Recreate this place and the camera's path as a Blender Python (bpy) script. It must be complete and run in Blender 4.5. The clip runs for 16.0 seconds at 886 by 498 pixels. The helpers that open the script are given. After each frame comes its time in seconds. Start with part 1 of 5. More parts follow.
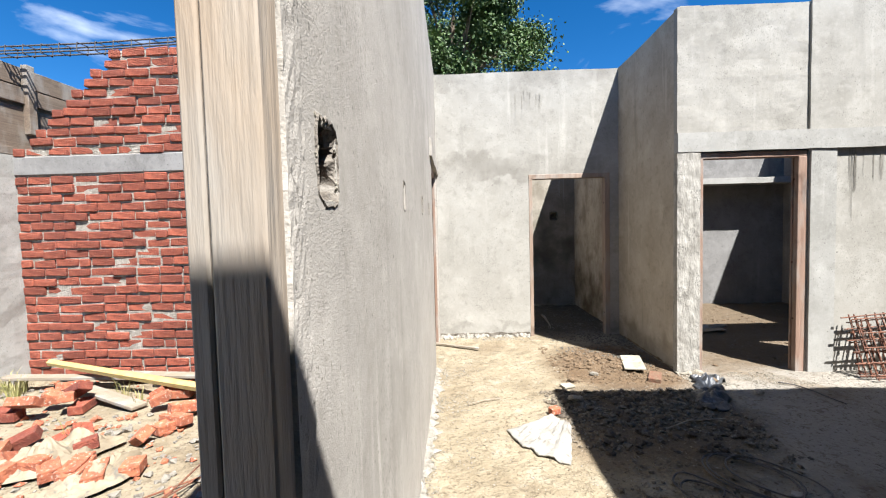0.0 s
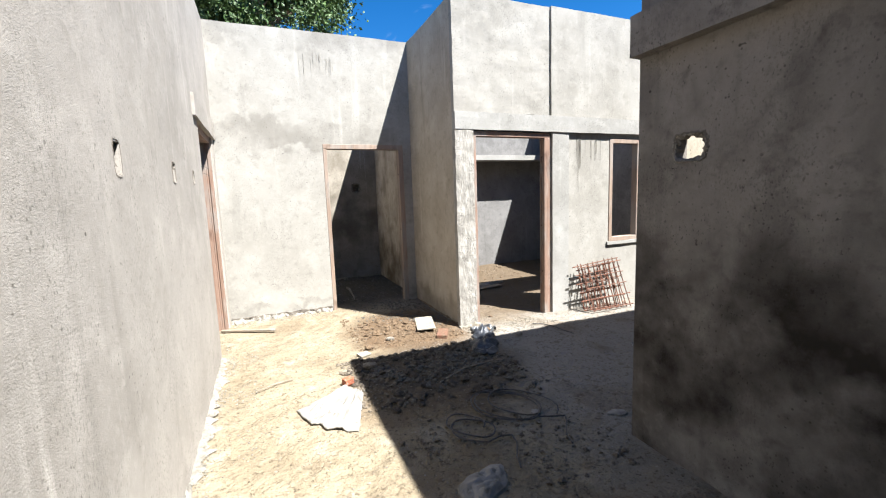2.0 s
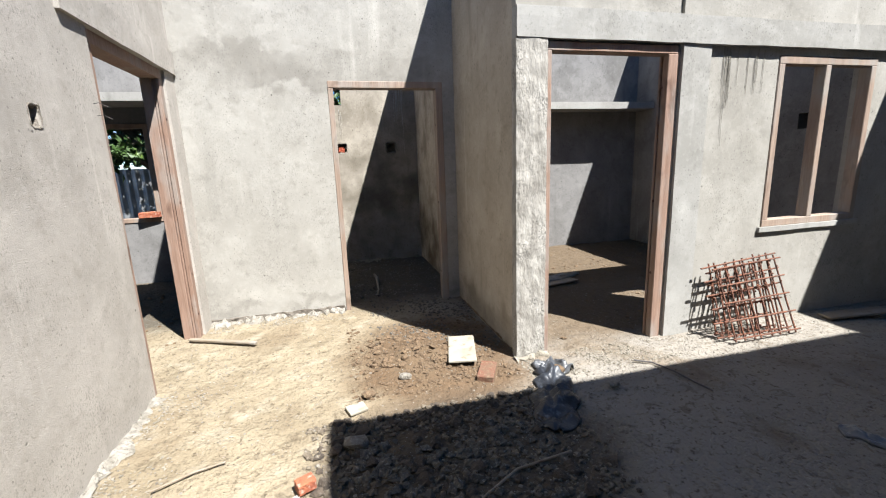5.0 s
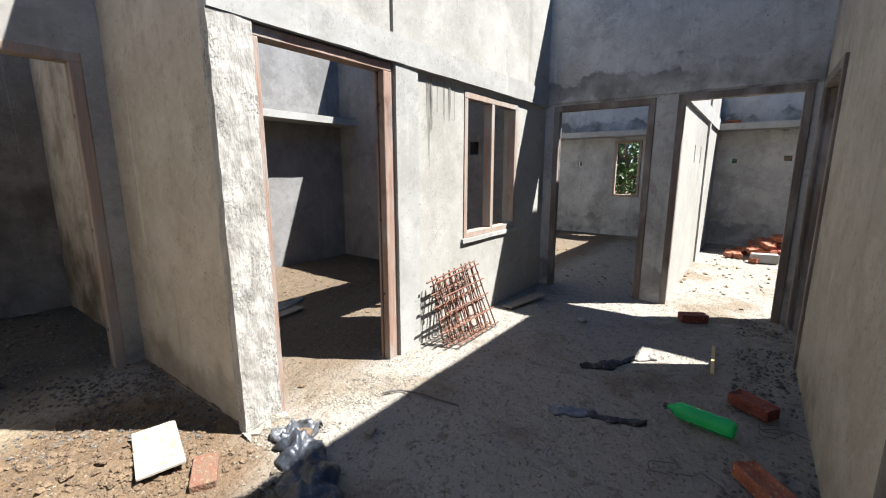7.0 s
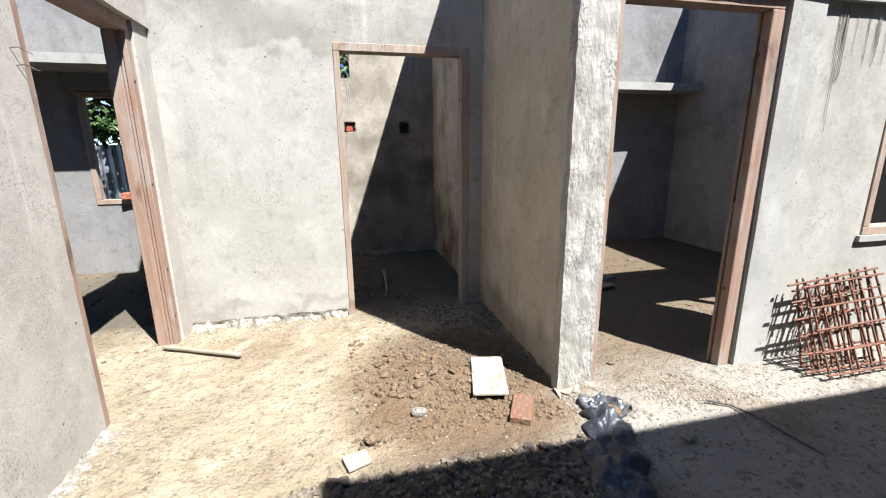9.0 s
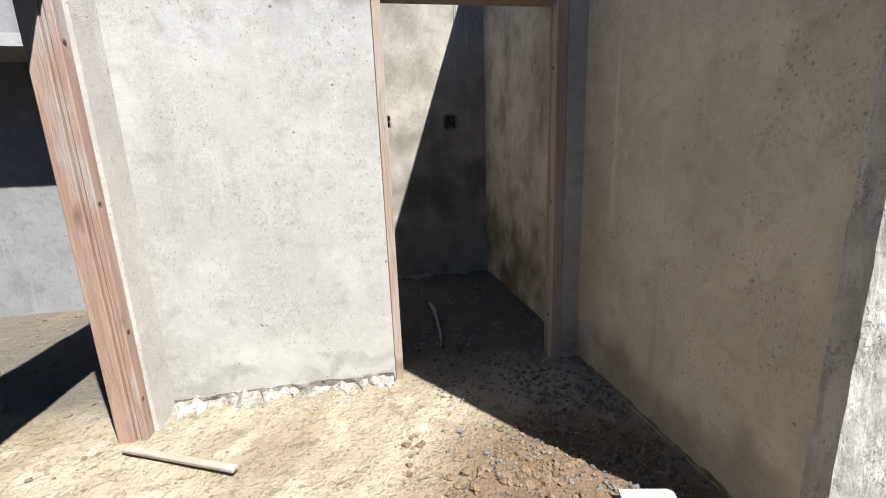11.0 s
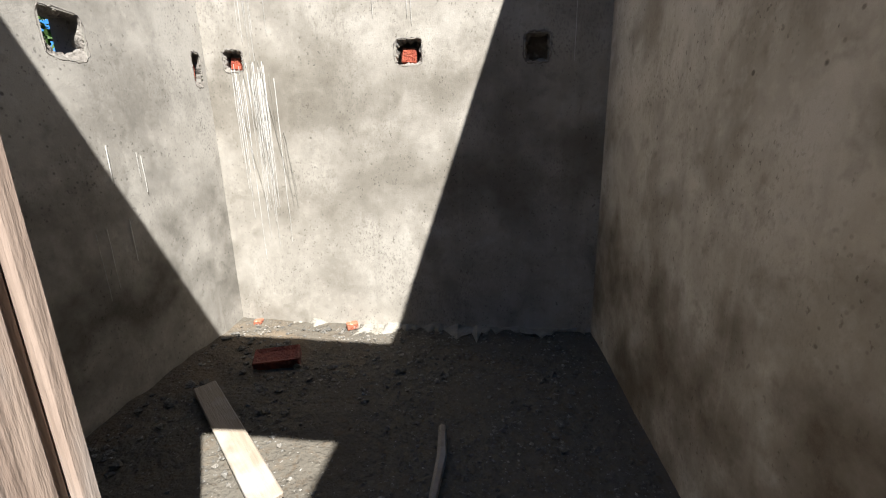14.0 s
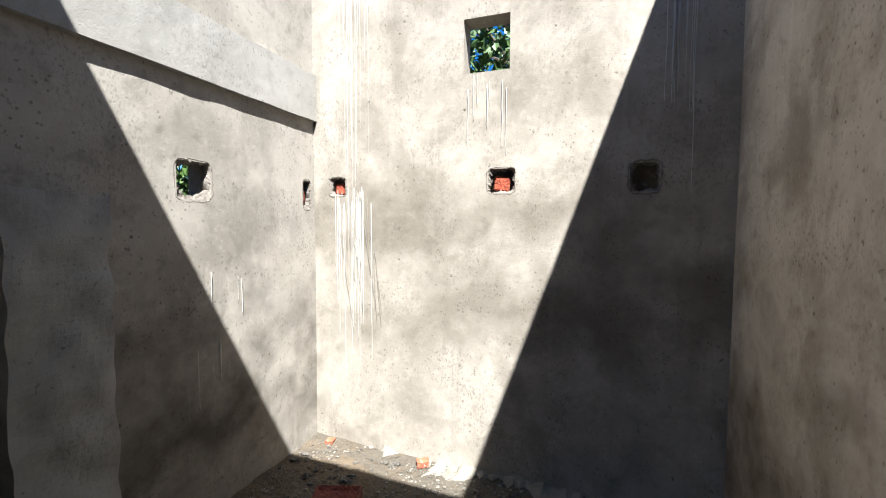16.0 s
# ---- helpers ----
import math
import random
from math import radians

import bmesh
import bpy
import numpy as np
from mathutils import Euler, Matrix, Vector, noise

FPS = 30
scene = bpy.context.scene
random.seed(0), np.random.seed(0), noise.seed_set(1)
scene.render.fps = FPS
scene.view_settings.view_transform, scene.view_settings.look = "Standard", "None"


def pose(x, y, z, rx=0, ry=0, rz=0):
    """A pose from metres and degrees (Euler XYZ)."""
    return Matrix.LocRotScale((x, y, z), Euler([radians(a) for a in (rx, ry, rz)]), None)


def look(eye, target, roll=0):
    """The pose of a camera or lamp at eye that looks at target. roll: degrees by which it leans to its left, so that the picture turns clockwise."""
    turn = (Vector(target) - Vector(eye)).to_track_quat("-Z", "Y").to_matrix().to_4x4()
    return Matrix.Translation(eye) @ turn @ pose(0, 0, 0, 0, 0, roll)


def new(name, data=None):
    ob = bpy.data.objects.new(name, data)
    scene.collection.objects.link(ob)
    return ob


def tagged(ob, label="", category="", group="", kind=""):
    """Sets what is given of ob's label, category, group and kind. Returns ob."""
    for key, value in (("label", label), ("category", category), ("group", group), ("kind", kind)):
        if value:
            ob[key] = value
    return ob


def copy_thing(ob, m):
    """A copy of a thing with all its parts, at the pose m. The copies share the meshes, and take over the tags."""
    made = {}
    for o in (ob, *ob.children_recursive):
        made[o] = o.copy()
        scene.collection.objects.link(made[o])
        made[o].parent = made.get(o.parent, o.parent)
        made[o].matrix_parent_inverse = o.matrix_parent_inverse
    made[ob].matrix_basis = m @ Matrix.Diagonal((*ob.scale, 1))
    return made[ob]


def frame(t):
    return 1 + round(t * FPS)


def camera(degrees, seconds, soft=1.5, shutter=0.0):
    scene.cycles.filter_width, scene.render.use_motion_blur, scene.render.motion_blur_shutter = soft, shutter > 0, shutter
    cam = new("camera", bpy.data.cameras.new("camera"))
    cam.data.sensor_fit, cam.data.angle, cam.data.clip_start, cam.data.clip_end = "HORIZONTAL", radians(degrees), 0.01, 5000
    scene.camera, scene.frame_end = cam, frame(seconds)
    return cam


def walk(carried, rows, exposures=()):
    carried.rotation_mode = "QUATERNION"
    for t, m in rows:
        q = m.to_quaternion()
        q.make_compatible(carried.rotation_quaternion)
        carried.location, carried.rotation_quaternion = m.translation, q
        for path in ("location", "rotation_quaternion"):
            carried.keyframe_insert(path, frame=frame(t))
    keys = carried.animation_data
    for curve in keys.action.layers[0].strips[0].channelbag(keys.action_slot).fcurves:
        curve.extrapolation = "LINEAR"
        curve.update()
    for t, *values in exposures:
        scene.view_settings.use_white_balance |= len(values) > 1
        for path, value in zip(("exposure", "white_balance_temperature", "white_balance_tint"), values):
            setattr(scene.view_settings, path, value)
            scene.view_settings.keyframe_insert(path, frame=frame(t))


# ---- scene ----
cam = camera(93.5, 16.0, soft=1.15)
PATH = [
    (0, (0.227, 0.161, 1.471), (0.168, 2.158, 1.37), -1.5),
    (0.5, (0.333, 0.149, 1.465), (0.664, 2.115, 1.312), -1.5),
    (1, (0.392, 0.148, 1.465), (0.996, 2.045, 1.269), -1.7),
    (1.5, (0.435, 0.144, 1.456), (1.179, 1.987, 1.231), -1.8),
    (2, (0.474, 0.19, 1.446), (1.247, 2.017, 1.191), -2.0),
    (2.5, (0.546, 0.379, 1.419), (1.262, 2.223, 1.125), -2.0),
    (3, (0.707, 0.567, 1.386), (1.316, 2.443, 1.057), -1.9),
    (3.2, (0.808, 0.646, 1.366), (1.368, 2.536, 1.023), -1.9),
    (5.5, (1.225, 1.957, 1.387), (1.701, 3.852, 0.963), -2.1),
    (6, (1.254, 2.154, 1.386), (2.26, 3.83, 0.966), -1.8),
    (6.5, (1.324, 2.18, 1.389), (2.735, 3.542, 0.995), -0.7),
    (7, (1.364, 2.163, 1.405), (2.942, 3.333, 1.033), -0.0),
    (7.5, (1.354, 2.154, 1.407), (2.885, 3.386, 1.031), -0.1),
    (8, (1.314, 2.183, 1.394), (2.555, 3.699, 0.989), -0.5),
    (8.5, (1.281, 2.232, 1.364), (2.08, 4.014, 0.933), -0.5),
    (9, (1.245, 2.28, 1.362), (1.683, 4.174, 0.895), -0.6),
    (9.5, (1.209, 2.484, 1.336), (1.473, 4.409, 0.866), -1.0),
    (12, (1.107, 4.171, 1.235), (1.557, 6.073, 0.808), -2.6),
    (12.5, (1.29, 4.559, 1.189), (1.782, 6.449, 0.761), -2.3),
    (13, (1.486, 4.964, 1.209), (1.931, 6.858, 0.742), -2.2),
    (13.5, (1.694, 5.269, 1.204), (1.816, 7.201, 0.702), -1.6),
    (14, (1.78, 5.433, 1.158), (1.57, 7.358, 0.658), -1.4),
    (14.5, (1.703, 5.42, 1.182), (1.287, 7.311, 0.679), -1.2),
    (15, (1.724, 5.472, 1.179), (1.203, 7.353, 0.746), -1.2),
    (15.5, (1.757, 5.629, 1.241), (1.184, 7.522, 0.944), -0.6),
    (16, (1.827, 5.671, 1.401), (1.143, 7.547, 1.286), 0.2),
]
walk(cam, [(t, look(eye, target, roll)) for t, eye, target, roll in PATH],
     [(0, 2.00, 6250, 10), (1.5, 2.25, 6200, 10), (3, 2.08, 6200, 10), (5.5, 1.93, 6200, 10), (7, 2.22, 6150, 10), (8, 2.38, 6150, 10), (9.5, 1.98, 6050, 10), (12, 2.02, 6000, 10), (14, 2.20, 6050, 10), (15.5, 2.35, 6050, 10), (16, 2.45, 6000, 10)])

# sunlight travels along (-1, 1.47, -2.86); open roofless rooms under a clear sky
SUN_WAY = Vector((-1.0, 1.47, -2.86)).normalized()
world = bpy.data.worlds.new("World")
scene.world = world
world.use_nodes = True
wt = world.node_tree
sky = wt.nodes.new("ShaderNodeTexSky")
sky.sky_type = "NISHITA"
sky.sun_disc = False
sky.sun_elevation = math.asin(-SUN_WAY.z)
sky.sun_rotation = math.atan2(-SUN_WAY.x, -SUN_WAY.y)
sky.air_density, sky.dust_density, sky.ozone_density = 0.65, 0.0, 2.5
wt.nodes["Background"].inputs["Strength"].default_value = 0.05
# thin white cloud over the clear blue
wgeo = wt.nodes.new("ShaderNodeTexCoord")
wmap = wt.nodes.new("ShaderNodeMapping")
wmap.inputs["Scale"].default_value = (1.0, 1.0, 2.6)
wt.links.new(wgeo.outputs["Generated"], wmap.inputs["Vector"])
wno = wt.nodes.new("ShaderNodeTexNoise")
wno.inputs["Scale"].default_value, wno.inputs["Detail"].default_value = 2.6, 7
wno.inputs["Distortion"].default_value = 0.6
wt.links.new(wmap.outputs["Vector"], wno.inputs["Vector"])
wra = wt.nodes.new("ShaderNodeValToRGB")
wra.color_ramp.elements[0].position, wra.color_ramp.elements[1].position = 0.6, 0.88
wt.links.new(wno.outputs["Fac"], wra.inputs["Fac"])
wmx = wt.nodes.new("ShaderNodeMix")
wmx.data_type = "RGBA"
wmx.inputs["B"].default_value = (11, 11.5, 12, 1)
wt.links.new(wra.outputs["Color"], wmx.inputs["Factor"])
whs = wt.nodes.new("ShaderNodeHueSaturation")
whs.inputs["Saturation"].default_value = 1.35
wt.links.new(sky.outputs["Color"], whs.inputs["Color"])
wt.links.new(whs.outputs["Color"], wmx.inputs["A"])
wt.links.new(wmx.outputs["Result"], wt.nodes["Background"].inputs["Color"])
sun = new("sun", bpy.data.lights.new("sun", "SUN"))
sun.data.energy, sun.data.angle, sun.data.color = 5.0, radians(0.53), (1.0, 0.965, 0.90)
sun.matrix_world = look((0, 0, 20), Vector((0, 0, 20)) + SUN_WAY)

# ---- materials ----


class Nodes:
    """A short hand for building a node material."""

    def __init__(self, name, rough=0.85):
        self.m = bpy.data.materials.new(name)
        self.m.use_nodes = True
        self.t = self.m.node_tree
        self.b = self.t.nodes["Principled BSDF"]
        self.b.inputs["Roughness"].default_value = rough
        self.co = self.t.nodes.new("ShaderNodeTexCoord")

    def link(self, a, b):
        self.t.links.new(a, b)

    def coords(self, scale=(1, 1, 1)):
        mp = self.t.nodes.new("ShaderNodeMapping")
        mp.inputs["Scale"].default_value = scale
        self.link(self.co.outputs["Object"], mp.inputs["Vector"])
        return mp.outputs["Vector"]

    def noise(self, scale, detail=5, lo=0.35, hi=0.65, stretch=(1, 1, 1), rough=0.55, warp=0.0):
        n = self.t.nodes.new("ShaderNodeTexNoise")
        n.inputs["Scale"].default_value, n.inputs["Detail"].default_value = scale, detail
        n.inputs["Roughness"].default_value, n.inputs["Distortion"].default_value = rough, warp
        self.link(self.coords(stretch), n.inputs["Vector"])
        return self.ramp(n.outputs["Fac"], lo, hi)

    def cells(self, scale, lo, hi, stretch=(1, 1, 1)):
        n = self.t.nodes.new("ShaderNodeTexVoronoi")
        n.inputs["Scale"].default_value = scale
        self.link(self.coords(stretch), n.inputs["Vector"])
        return self.ramp(n.outputs["Distance"], lo, hi)

    def ramp(self, fac, lo, hi):
        r = self.t.nodes.new("ShaderNodeMapRange")
        r.inputs["From Min"].default_value, r.inputs["From Max"].default_value = lo, hi
        self.link(fac, r.inputs["Value"])
        return r.outputs["Result"]

    def math(self, op, a, b):
        n = self.t.nodes.new("ShaderNodeMath")
        n.operation = op
        for i, v in enumerate((a, b)):
            if isinstance(v, (int, float)):
                n.inputs[i].default_value = v
            else:
                self.link(v, n.inputs[i])
        return n.outputs[0]

    def mix(self, a, b, fac, amount=1.0):
        n = self.t.nodes.new("ShaderNodeMix")
        n.data_type = "RGBA"
        for key, v in (("A", a), ("B", b)):
            if isinstance(v, tuple):
                n.inputs[key].default_value = (*v, 1)
            else:
                self.link(v, n.inputs[key])
        self.link(self.math("MULTIPLY", fac, amount), n.inputs["Factor"])
        return n.outputs["Result"]

    def random(self):
        return self.t.nodes.new("ShaderNodeObjectInfo").outputs["Random"]

    def island(self):
        return self.t.nodes.new("ShaderNodeNewGeometry").outputs["Random Per Island"]

    def bump(self, height, strength, dist=0.02):
        n = self.t.nodes.new("ShaderNodeBump")
        n.inputs["Strength"].default_value, n.inputs["Distance"].default_value = strength, dist
        self.link(height, n.inputs["Height"])
        old = self.b.inputs["Normal"].links
        if old:
            self.link(old[0].from_socket, n.inputs["Normal"])
        self.link(n.outputs["Normal"], self.b.inputs["Normal"])

    def done(self, colour):
        if isinstance(colour, tuple):
            self.b.inputs["Base Color"].default_value = (*colour, 1)
        else:
            self.link(colour, self.b.inputs["Base Color"])
        return self.m


def tone(c, k):
    return tuple(min(0.8, v * k) for v in c)


def cement(name, light, dark, damp, blotch=0.6, grain=0.5, seed=0.0, bands=(), soft=0.06, pits=0.7, smear=0.45, mottle=0.12):
    """Hand-trowelled cement plaster: mottled, streaked, pitted; bands darken between two heights (low, high, amount),
    for water marks and painted foot shade.
    """
    n = Nodes(name, 0.92)
    n.b.inputs["Specular IOR Level"].default_value = 0.2
    c = n.mix(light, dark, n.noise(1.6 + seed, 9, 0.40, 0.62, warp=0.3), 0.6)
    c = n.mix(c, damp, n.noise(0.7 + seed, 9, 0.51, 0.66, stretch=(1, 1, 0.75), warp=0.9), blotch * 0.8)
    c = n.mix(c, tone(light, 1.22), n.noise(4.2 + seed, 9, 0.52, 0.68, warp=0.2), 0.45)
    c = n.mix(c, damp, n.noise(11 + seed, 9, 0.55, 0.72, warp=0.3), 0.35)
    c = n.mix(c, tone(light, 1.2), n.noise(27 + seed, 7, 0.52, 0.70), 0.35)
    c = n.mix(c, damp, n.noise(2.9 + seed, 9, 0.48, 0.64, stretch=(1, 1, 0.8), warp=0.35), mottle)
    c = n.mix(c, tone(light, 1.4), n.noise(9.0, 5, 0.62, 0.76, stretch=(1, 1, 0.07)), smear)
    c = n.mix(c, tone(dark, 0.7), n.noise(6.0 + seed, 5, 0.60, 0.76, stretch=(1, 1, 0.08)), 0.5)
    if bands:
        sep = n.t.nodes.new("ShaderNodeSeparateXYZ")
        n.link(n.co.outputs["Object"], sep.inputs[0])
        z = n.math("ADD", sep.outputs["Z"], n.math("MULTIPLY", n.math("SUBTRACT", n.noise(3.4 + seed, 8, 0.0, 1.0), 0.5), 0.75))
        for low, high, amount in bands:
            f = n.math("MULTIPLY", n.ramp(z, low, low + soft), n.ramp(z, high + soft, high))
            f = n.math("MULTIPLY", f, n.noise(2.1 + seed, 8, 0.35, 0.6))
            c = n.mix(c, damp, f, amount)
    # air holes and flecks left by the trowel
    big = n.math("MULTIPLY", n.cells(9 + seed, 0.085, 0.045), n.noise(6 + seed, 4, 0.52, 0.58))
    small = n.math("MULTIPLY", n.cells(31 + seed, 0.2, 0.1), n.noise(3.1 + seed, 6, 0.48, 0.62))
    c = n.mix(c, tone(damp, 0.3), big, pits)
    c = n.mix(c, tone(damp, 0.5), small, pits * 0.8)
    c = n.mix(c, tone(damp, 0.35), n.noise(21, 5, 0.73, 0.76, warp=0.6), 0.65)
    c = n.mix(c, tone(dark, 0.55), n.math("MULTIPLY", n.noise(105, 4, 0.52, 0.66, stretch=(1, 1, 0.6)), n.noise(2.7 + seed, 6, 0.42, 0.66)), 0.35 + 0.4 * grain)
    fleck = n.math("MULTIPLY", n.noise(75, 3, 0.62, 0.68, stretch=(1, 1, 0.7)), n.noise(4.3 + seed, 6, 0.44, 0.6))
    c = n.mix(c, tone(damp, 0.55), fleck, 0.35 + 0.45 * grain)
    c = n.mix(c, tone(dark, 0.75), n.noise(330, 2, 0.45, 0.72), grain * 0.4)
    n.bump(n.noise(7, 6, 0.3, 0.7), 0.14, 0.012)
    n.bump(n.noise(150, 4, 0.35, 0.7, rough=0.7), 0.08 + 0.2 * grain, 0.003)
    n.bump(n.noise(240, 2, 0.3, 0.7), grain * 0.3, 0.0012)
    n.bump(n.math("SUBTRACT", 1.0, big), 0.5 * pits, 0.004)
    return n.done(c)


CEMENT = cement("cement_plaster", (0.298, 0.286, 0.26), (0.241, 0.228, 0.201), (0.147, 0.137, 0.117), 0.4)
CEMENT_BACK = cement("marked_cement_plaster", (0.304, 0.293, 0.267), (0.248, 0.236, 0.211), (0.142, 0.131, 0.114), 0.35, 0.5, 0.08, [(2.02, 2.38, 0.6), (3.28, 3.6, 0.5), (0.02, 0.12, 0.5)])
CEMENT_BATH = cement("mottled_bath_plaster", (0.325, 0.295, 0.25), (0.225, 0.2, 0.162), (0.105, 0.09, 0.068), 0.5, 0.6, 0.12, [(0.6, 1.45, 0.7), (1.95, 2.05, 0.3)], 0.3, mottle=0.45)
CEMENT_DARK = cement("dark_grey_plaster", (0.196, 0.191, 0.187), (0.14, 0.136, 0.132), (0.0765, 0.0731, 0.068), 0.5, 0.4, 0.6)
CEMENT_ROUGH = cement("rough_cement_plaster", (0.345, 0.32, 0.288), (0.275, 0.254, 0.226), (0.18, 0.163, 0.14), 0.35, 1.0, 0.3, pits=0.85, smear=0.7)
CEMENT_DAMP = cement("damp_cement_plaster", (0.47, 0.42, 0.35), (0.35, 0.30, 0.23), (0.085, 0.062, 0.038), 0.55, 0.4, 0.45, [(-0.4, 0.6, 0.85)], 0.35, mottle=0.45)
CEMENT_TAN = cement("tan_streaked_plaster", (0.37, 0.33, 0.27), (0.285, 0.25, 0.198), (0.15, 0.125, 0.09), 0.35, 0.4, 0.45, [(-0.4, 0.12, 0.7)], 0.2, mottle=0.15, smear=0.6)
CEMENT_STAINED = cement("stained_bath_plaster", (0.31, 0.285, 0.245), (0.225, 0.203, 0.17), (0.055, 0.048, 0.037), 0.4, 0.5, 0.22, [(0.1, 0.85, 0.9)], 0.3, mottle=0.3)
# damp plaster, its colour darkened for shade, most of all towards the foot
CEMENT_DAMP_SHADE = cement("damp_shade_plaster", (0.215, 0.196, 0.174), (0.125, 0.112, 0.098), (0.018, 0.0145, 0.011), 0.55, 0.4, 0.2, [(-0.9, 0.85, 0.98)], 0.5, mottle=0.35)
CEMENT_BLUE = cement("grey_cement_plaster", (0.39, 0.385, 0.37), (0.285, 0.28, 0.268), (0.115, 0.112, 0.105), 0.6, 0.4, 0.6, [(2.13, 2.36, 0.85), (0.0, 0.35, 0.7)])
CONCRETE = cement("cast_concrete", (0.295, 0.289, 0.272), (0.238, 0.231, 0.212), (0.151, 0.145, 0.129), 0.35, 0.5, 0.15)


def make_white_column():
    n = Nodes("hacked_white_concrete", 0.9)
    c = n.mix((0.315, 0.3, 0.27), (0.2, 0.187, 0.165), n.noise(10, 9, 0.42, 0.60, stretch=(1.4, 1.4, 0.5), warp=0.4), 0.85)
    zone = n.noise(6, 6, 0.42, 0.6, stretch=(1, 1, 0.5))
    gouge = n.math("MULTIPLY", n.noise(75, 6, 0.53, 0.60, stretch=(1.1, 1.1, 0.7), warp=0.5), zone)
    c = n.mix(c, (0.085, 0.078, 0.068), gouge, 0.7)
    c = n.mix(c, (0.10, 0.092, 0.082), n.noise(150, 4, 0.58, 0.66), 0.6)
    c = n.mix(c, (0.17, 0.155, 0.13), n.noise(30, 5, 0.60, 0.68, stretch=(1, 1, 0.12)), 0.6)
    n.bump(n.noise(26, 7, 0.3, 0.7, stretch=(1, 1, 0.4)), 0.6, 0.012)
    n.bump(n.math("SUBTRACT", 1.0, gouge), 0.6, 0.006)
    return n.done(c)


WHITE_HACKED = make_white_column()


def make_ground():
    n = Nodes("dry_sandy_soil", 0.97)
    n.b.inputs["Specular IOR Level"].default_value = 0.15
    sep = n.t.nodes.new("ShaderNodeSeparateXYZ")
    n.link(n.co.outputs["Object"], sep.inputs[0])
    x, y = sep.outputs["X"], sep.outputs["Y"]
    wob = n.math("MULTIPLY", n.math("SUBTRACT", n.noise(2.3, 6, 0.0, 1.0), 0.5), 1.3)
    c = n.mix((0.228, 0.19, 0.132), (0.175, 0.142, 0.0957), n.noise(2.2, 9, 0.42, 0.62, warp=0.4), 0.85)
    c = n.mix(c, (0.284, 0.254, 0.195), n.noise(5, 8, 0.54, 0.68), 0.6)
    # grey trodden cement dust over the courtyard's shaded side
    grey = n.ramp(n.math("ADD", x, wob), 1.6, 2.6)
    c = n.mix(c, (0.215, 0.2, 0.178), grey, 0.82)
    # freshly dug brown soil by the column
    dx = n.math("MULTIPLY", n.math("SUBTRACT", x, 1.85), 1.15)
    dy = n.math("MULTIPLY", n.math("SUBTRACT", y, 4.45), 0.95)
    far = n.math("ADD", n.math("SQRT", n.math("ADD", n.math("MULTIPLY", dx, dx), n.math("MULTIPLY", dy, dy)), 0.0), n.math("MULTIPLY", wob, 0.5))
    c = n.mix(c, (0.102, 0.066, 0.0383), n.ramp(far, 0.95, 0.55), 0.95)
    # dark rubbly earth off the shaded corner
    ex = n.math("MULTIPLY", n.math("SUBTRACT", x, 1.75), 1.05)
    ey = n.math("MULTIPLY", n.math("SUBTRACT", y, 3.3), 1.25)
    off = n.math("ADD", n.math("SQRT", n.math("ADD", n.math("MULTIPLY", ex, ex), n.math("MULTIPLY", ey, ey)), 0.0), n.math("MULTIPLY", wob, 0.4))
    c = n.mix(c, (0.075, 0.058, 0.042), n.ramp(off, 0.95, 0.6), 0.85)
    # damp dark earth of the inner rooms, its colour deepened to carry their shade
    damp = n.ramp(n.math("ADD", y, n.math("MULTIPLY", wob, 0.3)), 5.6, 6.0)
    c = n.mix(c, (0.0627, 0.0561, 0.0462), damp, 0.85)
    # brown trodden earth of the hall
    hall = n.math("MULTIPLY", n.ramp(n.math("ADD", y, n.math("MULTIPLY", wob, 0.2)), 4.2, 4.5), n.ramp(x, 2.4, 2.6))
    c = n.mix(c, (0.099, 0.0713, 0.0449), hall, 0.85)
    c = n.mix(c, (0.125, 0.0924, 0.0594), n.noise(1.1, 9, 0.53, 0.66, warp=0.9), 0.7)
    c = n.mix(c, (0.066, 0.0495, 0.033), n.noise(38, 5, 0.58, 0.68), 0.75)
    c = n.mix(c, (0.304, 0.29, 0.264), n.noise(75, 3, 0.66, 0.72), 0.8)
    c = n.mix(c, (0.0924, 0.0693, 0.0462), n.noise(14, 8, 0.56, 0.66, warp=1.2), 0.55)
    n.bump(n.noise(9, 9, 0.3, 0.7), 0.7, 0.03)
    n.bump(n.noise(60, 6, 0.3, 0.7), 0.8, 0.008)
    n.bump(n.cells(8, 0.0, 0.3), 0.12, 0.006)
    return n.done(c)


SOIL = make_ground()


def make_simple(name, a, b, scale=8, rough=0.8, spot=None, bump=0.4, stretch=(1, 1, 1), metal=0.0, vary=0.0):
    n = Nodes(name, rough)
    n.b.inputs["Metallic"].default_value = metal
    c = n.mix(a, b, n.noise(scale, 6, 0.38, 0.64, stretch=stretch))
    if spot:
        c = n.mix(c, spot, n.noise(scale * 3.2, 4, 0.57, 0.68, stretch=stretch), 0.8)
    if vary:
        c = n.mix(c, tuple(v * 0.5 for v in b), n.random(), vary)
    n.bump(n.noise(scale * 5, 5, 0.3, 0.7, stretch=stretch), bump, 0.008)
    return n.done(c)


